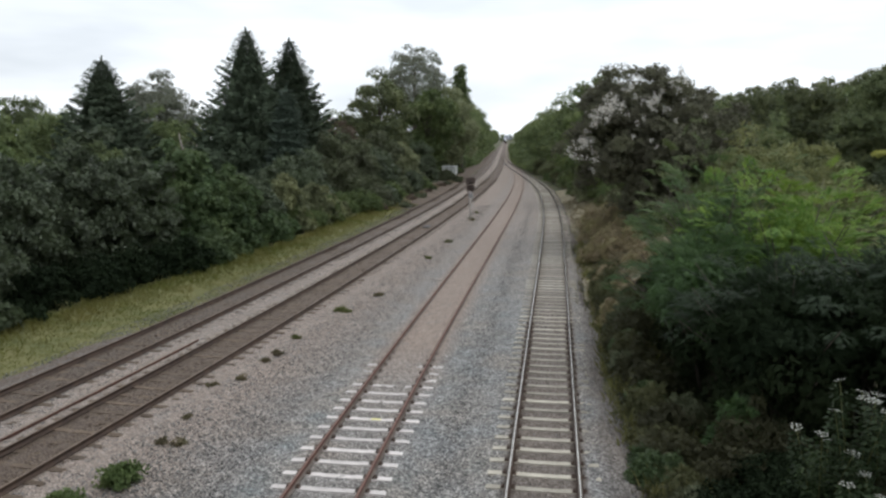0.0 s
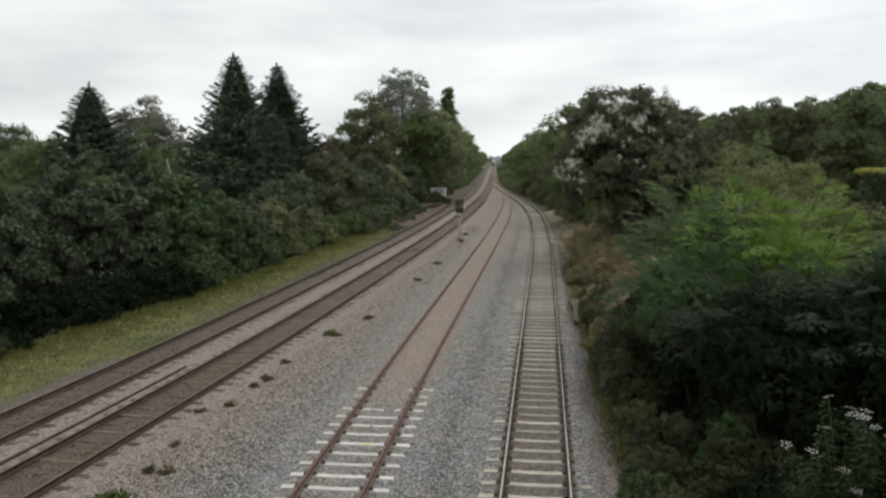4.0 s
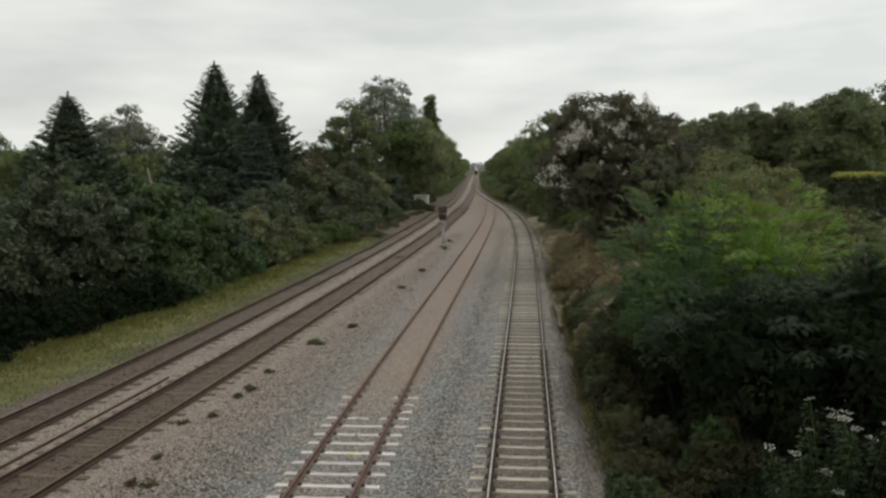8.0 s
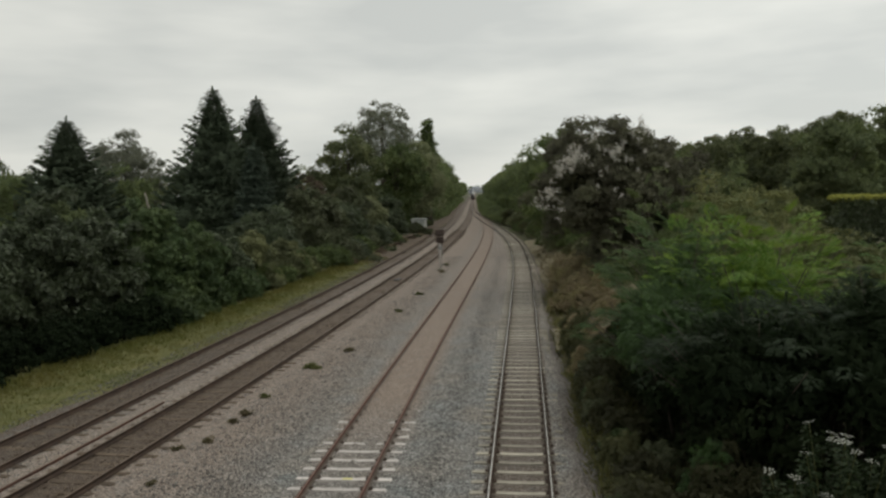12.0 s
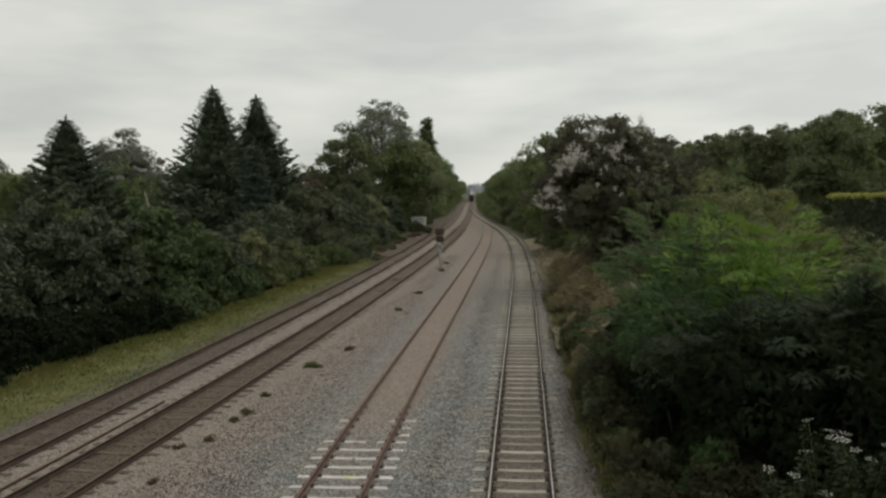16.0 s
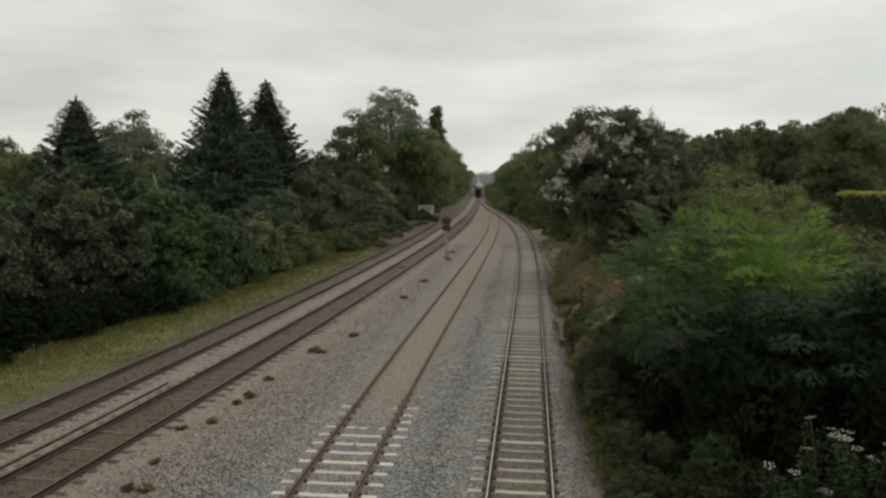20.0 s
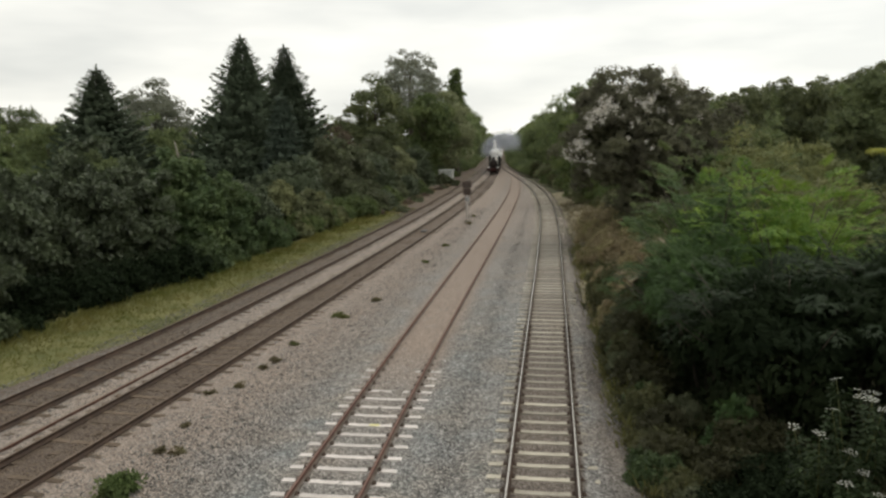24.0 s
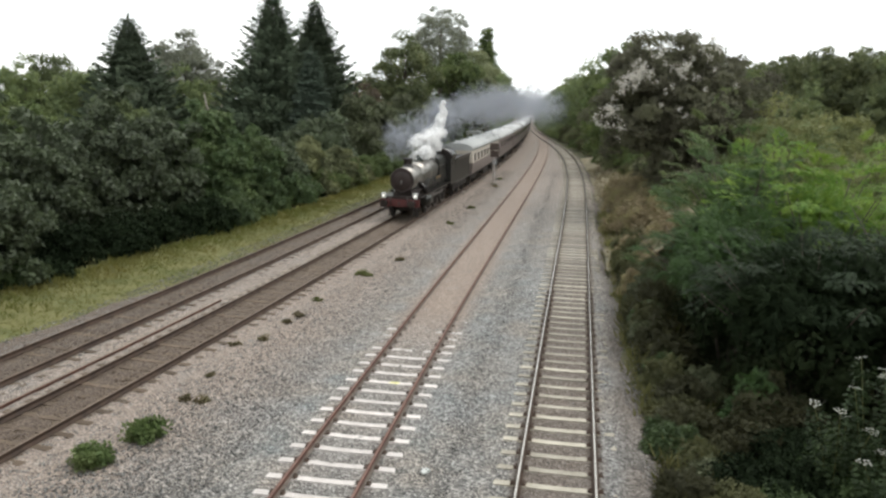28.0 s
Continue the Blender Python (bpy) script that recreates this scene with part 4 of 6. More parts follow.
# trees added out of view behind the bridge, to cut light from there
for k in range(7):
    wood(-38 + 3 * k if k < 4 else 12 + 5 * (k - 4), -18 - 5 * (k % 3), 10 + wood_rng.uniform(-1, 2))

# the great bright green shrubs close by
BANK = "shrubs of the near bank"
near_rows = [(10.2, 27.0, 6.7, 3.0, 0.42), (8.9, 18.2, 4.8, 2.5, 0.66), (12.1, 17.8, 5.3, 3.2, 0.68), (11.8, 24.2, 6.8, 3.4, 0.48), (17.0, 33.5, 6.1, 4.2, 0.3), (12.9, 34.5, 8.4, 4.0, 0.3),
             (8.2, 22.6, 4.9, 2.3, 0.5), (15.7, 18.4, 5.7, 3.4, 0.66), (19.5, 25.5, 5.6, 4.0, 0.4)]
# front bushes get the shaded leaf, so the bank's dark face is colour
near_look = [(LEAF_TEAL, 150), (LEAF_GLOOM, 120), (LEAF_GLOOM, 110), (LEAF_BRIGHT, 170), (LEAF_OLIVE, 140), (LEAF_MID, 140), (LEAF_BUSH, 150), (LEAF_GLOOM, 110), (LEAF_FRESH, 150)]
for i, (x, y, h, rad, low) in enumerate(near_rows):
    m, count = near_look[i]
    plume_bush("large feathery shrub on the bank, painted as its shaded front" if m is LEAF_GLOOM else "large feathery bright green shrub on the bank", x, y, h, rad, low, m, 200 + i, plumes=count, group=BANK)
# shade below the bushes as leaf colour; outermost ones, unseen, hold back skylight
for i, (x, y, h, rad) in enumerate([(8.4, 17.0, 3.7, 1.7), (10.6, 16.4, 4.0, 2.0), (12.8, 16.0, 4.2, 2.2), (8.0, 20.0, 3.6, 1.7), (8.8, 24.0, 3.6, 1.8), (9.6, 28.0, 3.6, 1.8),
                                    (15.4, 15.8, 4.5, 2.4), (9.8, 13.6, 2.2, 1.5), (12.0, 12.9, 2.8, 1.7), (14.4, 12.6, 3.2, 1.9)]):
    shrub("undergrowth below the green shrubs, shade put into its leaf colour", x, y, h, rad, LEAF_UNDERSHADE, 700 + i, clumps=44, per=80, size=0.17, kind="pinnate", group="undergrowth", inner=500)
# all but the blue-green one carry the bank's shadow in their leaf colour
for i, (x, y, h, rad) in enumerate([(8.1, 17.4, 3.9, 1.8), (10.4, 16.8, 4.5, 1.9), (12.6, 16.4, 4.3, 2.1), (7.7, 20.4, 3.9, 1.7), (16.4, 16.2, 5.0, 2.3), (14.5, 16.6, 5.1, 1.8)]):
    shrub("dense blue-green shrub on the near bank" if i == 3 else "dense shrub on the near bank, leaf colour lowered for shade", x, y, h, rad, LEAF_BUSH if i == 3 else LEAF_DEEP_SHADE, 720 + i, clumps=60, per=50, size=0.28, kind="feather", clump=0.26, group=BANK, profile="dome", base=0.38 * h, inner=300, ragged=0.25)
# every third clump uses the leaf painted dark for shade
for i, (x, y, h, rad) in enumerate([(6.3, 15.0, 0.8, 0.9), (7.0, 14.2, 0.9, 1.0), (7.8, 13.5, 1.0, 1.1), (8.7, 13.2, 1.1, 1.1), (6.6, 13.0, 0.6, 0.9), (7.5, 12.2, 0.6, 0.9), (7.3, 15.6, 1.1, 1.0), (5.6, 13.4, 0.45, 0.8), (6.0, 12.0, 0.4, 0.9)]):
    shrub("low weeds and nettles at the foot of the bank", x, y, h, rad, (DARK_BRAMBLE, LEAF_DEEP_SHADE, LEAF_HEDGE)[i % 3], 730 + i, clumps=26, per=50, size=0.13, clump=0.42, group="low weeds", inner=100)
for i, (x, y, h, rad) in enumerate([(20, 46, 8.2, 4.2), (26, 52, 7.4, 4.5), (22.5, 37, 4.9, 3.6)]):
    shrub("olive shrub behind the green bank", x, y, h, rad, LEAF_OLIVE, 220 + i, clumps=60, per=80, size=0.32, group=BANK)
shrub("withered dark brown bracken under the shrubs", 6.9, 15.9, 1.9, 0.7, DARK_BRAMBLE, 741, clumps=30, per=30, size=0.14, kind="pinnate", group="undergrowth", inner=60)
shrub("green fern under the dark shrubs", 6.7, 16.0, 1.7, 0.6, LEAF_BUSH, 742, clumps=26, per=26, size=0.2, kind="pinnate", group="undergrowth", inner=40)
# nearer tangles, every other one dark to paint the shade under the hedge
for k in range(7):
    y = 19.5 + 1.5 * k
    shrub("low tangle of leaves at the hedge foot, in part coloured as shade", at_line(LINE_A, y) - float(np.interp(y, [19, 29], [7.9, 7.2])) - foot_rng.uniform(0, 0.5), y, foot_rng.uniform(0.7, 1.3), foot_rng.uniform(1.0, 1.4),
          (LEAF_DEEP_SHADE, LEAF_HEDGE)[k % 2], 750 + k, clumps=26, per=36, size=0.22, group="low growth under the hedge", inner=120)
edge_rng = random.Random(23)
for k in range(34):
    y = 12.3 + 0.72 * k
    shrub("tangled brown-green bramble at the edge of the ballast", at_line(LINE_D, y) + 2.85 - 0.008 * k + edge_rng.uniform(-0.35, 0.7), y, min(0.4 + 0.05 * k, 1.2) * edge_rng.uniform(0.6, 1.3), edge_rng.uniform(0.5, 0.95),
          ((BRAMBLE, DARK_BRAMBLE, LEAF_BROWN, BRAMBLE, LEAF_HEDGE, DARK_BRAMBLE) if k < 22 else (BRAMBLE, TAN_BRAMBLE, BRAMBLE))[k % (6 if k < 22 else 3)], 240 + k, clumps=40, per=26, size=0.17 if k % 2 else 0.13, kind="pinnate" if k % 2 else "cluster", clump=0.22, name="bramble", category="bramble", group="brambles", inner=80)
for k in range(9):
    y = 38 + 2.0 * k
    shrub("dry straw-coloured bramble and grass beside the curve", at_line(LINE_D, y) + 4.2 + edge_rng.uniform(0, 1.0), y, edge_rng.uniform(0.9, 1.6), edge_rng.uniform(1.0, 1.5),
          TAN_BRAMBLE if k % 3 == 0 else DRY, 280 + k, clumps=28, per=40, size=0.18, clump=0.4, name="bramble", category="bramble", group="brambles", inner=120)
for k, (x, y, h, rad) in enumerate([(10.4, 45.0, 1.9, 1.4), (11.4, 47.5, 2.3, 1.6), (10.8, 50.5, 1.9, 1.5), (12.6, 53.0, 2.5, 1.7), (11.9, 56.5, 2.1, 1.6), (9.2, 42.0, 1.5, 1.3), (13.4, 58.0, 2.4, 1.6), (10.2, 41.0, 2.2, 1.5)]):
    shrub("mound of pale withered bramble and yellowing grass", x, y, h, rad, TAN_BRAMBLE, 860 + k, clumps=30, per=44, size=0.19, clump=0.38, name="bramble", category="bramble", group="brambles", inner=120)

shrub("low scrub growing in front of the relay hut", 0.35, 126.6, 2.0, 1.3, LEAF_BROWN, 891, clumps=24, per=34, size=0.26, group="lineside scrub", inner=120)

# ---- tracks ----
RAIL = [(-0.07, -0.155), (0.07, -0.155), (0.07, -0.14), (0.012, -0.12), (0.012, -0.045), (0.035, -0.035), (0.035, -0.010), (0.021, 0.0),
        (-0.021, 0.0), (-0.035, -0.010), (-0.035, -0.035), (-0.012, -0.045), (-0.012, -0.12), (-0.07, -0.14)]


def rail_mesh(line, offset, y0, y1, side, head, lift=0.0):
    foot = DUSTY_FOOT if side is RUST else side
    ys = np.concatenate([np.arange(y0, min(y1, 120), 1.0), np.arange(max(y0, 120), y1, 4.0), [y1]])
    x = np.interp(ys, YS, line)
    m = np.interp(ys, YS, np.gradient(line, YS))
    n = np.stack([np.ones_like(m), -m], -1) / np.sqrt(1 + m * m)[:, None]
    prof = np.array(RAIL)
    off = offset + prof[:, 0]
    vx = x[:, None] + n[:, :1] * off[None]
    vy = ys[:, None] + n[:, 1:] * off[None]
    vz = np.repeat(prof[None, :, 1] + lift, len(ys), 0)
    k = len(prof)
    i = np.arange(len(ys) * k).reshape(len(ys), k)
    nxt = np.roll(i, -1, 1)
    f = np.stack([i[:-1], nxt[:-1], nxt[1:], i[1:]], -1)
    me = np_mesh("rail", np.stack([vx, vy, vz], -1).reshape(-1, 3), f.reshape(-1, 4), side)
    me.materials.append(head)
    me.materials.append(foot)
    idx = np.zeros((len(ys) - 1, k), np.int32)
    idx[:, 7] = 1
    idx[:, [1, 2, 12, 13]] = 2
    me.polygons.foreach_set("material_index", idx.ravel())
    return me


def sleeper_mesh(mat):
    """A pre-stressed concrete sleeper: chamfered, waisted and lower in the middle."""
    bm = bmesh.new()
    rings = []
    for x, top, wt, wb in ((-1.26, -0.185, 0.07, 0.12), (-1.22, -0.158, 0.085, 0.125), (-0.45, -0.158, 0.085, 0.125), (-0.30, -0.166, 0.08, 0.115),
                           (0.30, -0.166, 0.08, 0.115), (0.45, -0.158, 0.085, 0.125), (1.22, -0.158, 0.085, 0.125), (1.26, -0.185, 0.07, 0.12)):
        rings.append([bm.verts.new((x, -wb, -0.34)), bm.verts.new((x, -wt, top)), bm.verts.new((x, wt, top)), bm.verts.new((x, wb, -0.34))])
    for a, b in zip(rings, rings[1:]):
        for k in range(3):
            bm.faces.new((a[k], a[k + 1], b[k + 1], b[k]))
    bm.faces.new(rings[0][::-1])
    bm.faces.new(rings[-1])
    bmesh.ops.recalc_face_normals(bm, faces=bm.faces)
    me = bpy.data.meshes.new("sleeper")
    bm.to_mesh(me)
    bm.free()
    me.materials.append(mat)
    return me


def clip_mesh():
    """Rail clip and its iron shoulder, for one side of one rail."""
    bm = bmesh.new()
    add_box(bm, -0.05, 0.05, -0.06, 0.06, -0.16, -0.135, 0.006)
    add_tube(bm, [(-0.03, -0.05, -0.12), (0.0, -0.02, -0.085), (0.03, 0.02, -0.10), (0.0, 0.05, -0.12)], [0.012] * 4, 5)
    me = bpy.data.meshes.new("rail_clip")
    bm.to_mesh(me)
    bm.free()
    me.materials.append(DARK_RUST)
    return me


def railway(label, line, y0, y1, side, head):
    ob = thing("railway_track", pose(0, 0, 0), label, "track", "railway tracks")
    for off in (-0.7525, 0.7525):
        mesh_part("rail", rail_mesh(line, off, y0, y1, side, head), ob)
    return ob


TRACK_A = railway("running line with dark rusty rails and oily ballast", LINE_A, -36, 900, DARK_RUST, BROWN_STEEL)
TRACK_B = railway("running line with dark rails on stained sleepers", LINE_B, -36, 1400, DARK_RUST, BROWN_STEEL)
TRACK_C = railway("little-used siding with red rusty rails and pale sleepers", LINE_C, -36, 160, RUST, RED_RUST)
TRACK_D = railway("loop line with worn bright rails on concrete sleepers", LINE_D, -36, 238, DARK_RUST, WORN_STEEL)

# a spare rail left lying between the two running lines
tagged(new("spare_rail", rail_mesh(LINE_B, -1.42, 6, 25.4, RUST, BROWN_STEEL, -0.085)), "spare rusty rail lying beside the running line", "rail")

# ---- lineside things ----
IRON = plain("black_painted_iron", (0.018, 0.018, 0.02), (0.035, 0.033, 0.032), 0.5, 5.0)
GREY_PAINT = plain("grey_painted_steel", (0.30, 0.31, 0.31), (0.42, 0.42, 0.41), 0.55, 4.0)
SIGNAL_BROWN = plain("weathered_brown_signal_paint", (0.075, 0.055, 0.047), (0.12, 0.088, 0.072), 0.7, 4.0)
POST_PAINT = plain("faded_post_paint", (0.46, 0.43, 0.40), (0.58, 0.54, 0.50), 0.7, 4.0)
WHITE_WALL = plain("weathered_white_wall", (0.48, 0.50, 0.48), (0.72, 0.73, 0.70), 0.8, 1.5)
FELT = plain("grey_roof_felt", (0.46, 0.48, 0.47), (0.58, 0.59, 0.58), 0.9, 2.0)


def signal(x, y):
    ob = thing("railway_signal", pose(x, y, GROUND_Z - 0.05, 0, 0, -8), "small railway signal, dark brown head on a thin weathered post", "signal")
    part("post", tube([(0, 0, 0), (0, 0, 2.6)], [0.07, 0.06], 12), POST_PAINT, ob)
    part("base", box(-0.28, 0.28, -0.28, 0.28, 0, 0.22, 0.03), OLD_CONCRETE, ob)
    head = part("signal_head", box(-0.36, 0.36, -0.12, 0.12, 2.55, 3.13, 0.04), SIGNAL_BROWN, ob)
    part("signal_head", box(-0.42, 0.42, -0.12, 0.12, 3.19, 3.80, 0.04), SIGNAL_BROWN, ob)
    part("junction_box", box(-0.17, 0.17, -0.14, 0.14, 1.95, 2.3, 0.02), GREY_PAINT, ob)
    for z in (2.84, 3.38):
        bm = bmesh.new()
        add_tube(bm, [(0, -0.12, z), (0, -0.34, z + 0.01)], [0.115, 0.115], 12, False)
        part("lamp_hood", bm, SIGNAL_BROWN, head)
    for sx in (-0.17, 0.17):
        part("ladder_rail", tube([(sx, 0.32, 0.0), (sx, 0.2, 3.0)], [0.018, 0.018], 6), GREY_PAINT, ob)
    for k in range(9):
        z = 0.3 + 0.3 * k
        part("rung", tube([(-0.17, 0.32 - 0.04 * z, z), (0.17, 0.32 - 0.04 * z, z)], [0.012, 0.012], 6), GREY_PAINT, ob)
    return ob


signal(2.42, 66.5)


def hut(x, y):
    ob = thing("relay_hut", pose(x, y, GROUND_Z - 0.3, 0, 0, -8), "small weathered white relay hut half hidden by bushes", "hut")
    part("wall", box(-1.2, 1.2, -1.2, 1.2, 0, 2.55, 0.03), WHITE_WALL, ob)
    part("roof", box(-1.35, 1.35, -1.35, 1.35, 2.553, 2.66, 0.03), FELT, ob)
    door = part("door", box(-0.45, 0.45, -1.235, -1.203, 0.1, 1.8, 0.01), GREY_PAINT, ob)
    part("door_handle", box(0.3, 0.36, -1.28, -1.236, 1.0, 1.1, 0.01), IRON, door)
    return ob


hut(1.0, 129)

# pale flowering sprig at the foot of the hedge
sprig = thing("white_shrub", pose(-9.5, 67.0, GROUND_Z - 0.2), "small shrub with pale whitish leaves at the hedge foot", "shrub")
r = np.random.default_rng(95)
v, f = scatter("cluster", np.stack([r.normal(0, 0.28, 120), r.normal(0, 0.28, 120), 0.75 + r.normal(0, 0.26, 120)], -1), ball(120, r) + np.array([0, 0, 0.6]), 0.2, r, 0.3)
mesh_part("foliage", np_mesh("foliage", v, f, SEED_WHITE), sprig)
part("stem", tube([(0, 0, -0.1), (0.05, 0, 0.5), (0.0, 0.05, 0.95)], [0.03, 0.022, 0.01], 6), BARK, sprig)

# warning magnet between the rails, and a scrap of litter on the stones
mag = thing("track_magnet", pose(at_line(LINE_B, 59.5), 59.5, GROUND_Z, 0, 0, -9), "dark ramp-shaped track magnet between the rails", "magnet")
part("casing", box(-0.24, 0.24, -0.55, 0.55, 0.0, 0.13, 0.03), IRON, mag)
part("ramp", extrude_outline([(-0.2, 0.0), (-0.2, 0.06), (0.2, 0.06), (0.2, 0.0)], -1.1, -0.56), DARK_SLEEPER, mag)
bm = bmesh.new()
for x0, x1, y0, y1, z1 in ((-0.10, 0.02, -0.07, 0.05, 0.05), (0.0, 0.10, -0.02, 0.03, 0.07), (-0.03, 0.04, 0.04, 0.13, 0.04), (0.05, 0.09, 0.02, 0.11, 0.05)):
    add_box(bm, x0, x1, y0, y1, 0.0, z1, 0.012)
me = bpy.data.meshes.new("litter")
bm.to_mesh(me)
bm.free()
litter = new("litter", me)
litter.data.materials.append(WHITE_WALL)
litter.matrix_basis = pose(-0.72, 13.5, GROUND_Z + 0.03, 4, 3, 30)
tagged(litter, "crumpled scrap of white litter lying on the ballast", "litter")
shrub("dead brownish bush in front of the hut", 0.3, 125.5, 1.6, 1.5, LEAF_BROWN, 690, clumps=20, per=36, size=0.3, inner=100)
shrub("dead brownish bush beside the hut", 2.2, 124.5, 1.0, 1.0, LEAF_BROWN, 691, clumps=20, per=36, size=0.3, inner=100)

for k in range(14):
    y = 74 + 4.2 * k
    shrub("low withered russet scrub on the bare ground", at_line(LINE_A, y) - 2.6 - foot_rng.uniform(0, 1.8), y, foot_rng.uniform(0.35, 0.8), foot_rng.uniform(0.5, 1.0), (LEAF_RUSSET, LEAF_BROWN, DRY)[k % 3], 810 + k,
          clumps=16, per=26, size=0.2, group="withered scrub", inner=40)

# ---- the steam train ----
LOCO_GREEN = plain("dark_green_loco_paint", (0.010, 0.010, 0.008), (0.018, 0.017, 0.013), 0.42, 2.0)
LOCO_BLACK = plain("smokebox_black", (0.011, 0.008, 0.007), (0.022, 0.016, 0.014), 0.28, 3.0)
# even brown-black for the smokebox front, platform and saddle
BROWN_BLACK = plain("brown_black_smokebox", (0.018, 0.010, 0.008), (0.032, 0.019, 0.016), 0.6, 3.0)
GLOSS_GREEN = plain("polished_boiler_green", (0.020, 0.028, 0.022), (0.032, 0.040, 0.032), 0.22, 2.0)
# pale metal in place of dark paint, to imitate the sky's sheen
BOILER_SHEEN = plain("boiler_sheen_metal", (0.30, 0.285, 0.262), (0.40, 0.38, 0.35), 0.36, 2.0, metal=0.85)
for m in (GLOSS_GREEN, LOCO_BLACK):
    for node in m.node_tree.nodes:
        if node.type == "BSDF_PRINCIPLED":
            node.inputs["IOR"].default_value = 1.5
            node.inputs["Coat Weight"].default_value = 0.4
            node.inputs["Coat Roughness"].default_value = 0.12
RED_BEAM = plain("red_buffer_beam", (0.105, 0.024, 0.022), (0.078, 0.019, 0.018), 0.5, 4.0)
BRASS = plain("polished_brass", (0.30, 0.21, 0.10), (0.40, 0.29, 0.15), 0.4, 4.0, metal=1.0)
BRIGHT_ROD = plain("oily_steel_rod", (0.22, 0.21, 0.20), (0.32, 0.31, 0.30), 0.35, 4.0, metal=0.9)
COAL = plain("coal", (0.012, 0.012, 0.013), (0.03, 0.03, 0.032), 0.6, 9.0, bump=0.05, fine=14.0)
CREAM = plain("cream_coach_paint", (0.58, 0.52, 0.44), (0.64, 0.58, 0.50), 0.35, 1.2)
UMBER = plain("umber_coach_paint", (0.17, 0.14, 0.13), (0.22, 0.18, 0.165), 0.35, 1.2)
MAROON = plain("maroon_coach_paint", (0.20, 0.15, 0.155), (0.25, 0.19, 0.19), 0.35, 1.2)
ROOF_GREY = plain("grey_coach_roof", (0.40, 0.41, 0.40), (0.50, 0.51, 0.50), 0.6, 1.0)
ROOF_PALE = plain("pale_coach_roof", (0.60, 0.60, 0.59), (0.70, 0.70, 0.69), 0.6, 1.0)
UNDERFRAME = plain("grimy_underframe", (0.022, 0.019, 0.017), (0.045, 0.037, 0.032), 0.8, 4.0)
GLASS_DARK = plain("coach_window_glass", (0.035, 0.04, 0.045), (0.06, 0.065, 0.07), 0.08, 1.0)


def glow(name, colour, strength):
    m, nd, ln, bs, _ = material(name)
    bs.inputs["Base Color"].default_value = (*colour, 1)
    bs.inputs["Emission Color"].default_value = (*colour, 1)
    bs.inputs["Emission Strength"].default_value = strength
    return m


LAMP_WHITE = glow("headlamp_lens", (1.0, 0.96, 0.9), 1.0)


def disc_wheel(radius, width, spokes, name, mat, parent, m=None):
    """A spoked wheelset: two wheels on one axle, in its own space, axle along x."""
    bm = bmesh.new()
    add_tube(bm, [(-0.72, 0, 0), (0.72, 0, 0)], [0.09, 0.09], 8)
    for s in (-1, 1):
        x0, x1 = s * 0.69, s * (0.69 + width)
        n = 28
        ring = []
        for rr, xx in ((radius, x0), (radius, x1), (radius * 0.86, x1), (radius * 0.86, x0)):
            ring.append([bm.verts.new((xx, rr * math.cos(2 * math.pi * k / n), rr * math.sin(2 * math.pi * k / n))) for k in range(n)])
        for a, b in zip(ring, ring[1:] + ring[:1]):
            for k in range(n):
                bm.faces.new((a[k], a[(k + 1) % n], b[(k + 1) % n], b[k]))
        for k in range(spokes):
            a = 2 * math.pi * k / spokes
            xm = (x0 + x1) / 2
            add_tube(bm, [(xm, 0, 0), (xm, radius * 0.9 * math.cos(a), radius * 0.9 * math.sin(a))], [0.05, 0.035], 5, False)
        add_tube(bm, [(x0, 0, 0), (x1 + s * 0.03, 0, 0)], [radius * 0.2, radius * 0.17], 12)
    bmesh.ops.recalc_face_normals(bm, faces=bm.faces)
    ob = part(name, bm, mat, parent)
    ob.matrix_basis = m or Matrix()
    return ob


def arch(x0, x1, z0, ztop, n=14, power=1.0):
    """Outline of a body with an arched roof between x0 and x1."""
    w, mid = (x1 - x0) / 2, (x0 + x1) / 2
    return [(x0, z0)] + [(mid - w * math.cos(math.pi * k / n), z0 + (ztop - z0) * math.sin(math.pi * k / n) ** power) for k in range(1, n)] + [(x1, z0)]


DRIVER_R = 1.02
DRIVERS_Y = (-4.35, -6.45, -8.75)


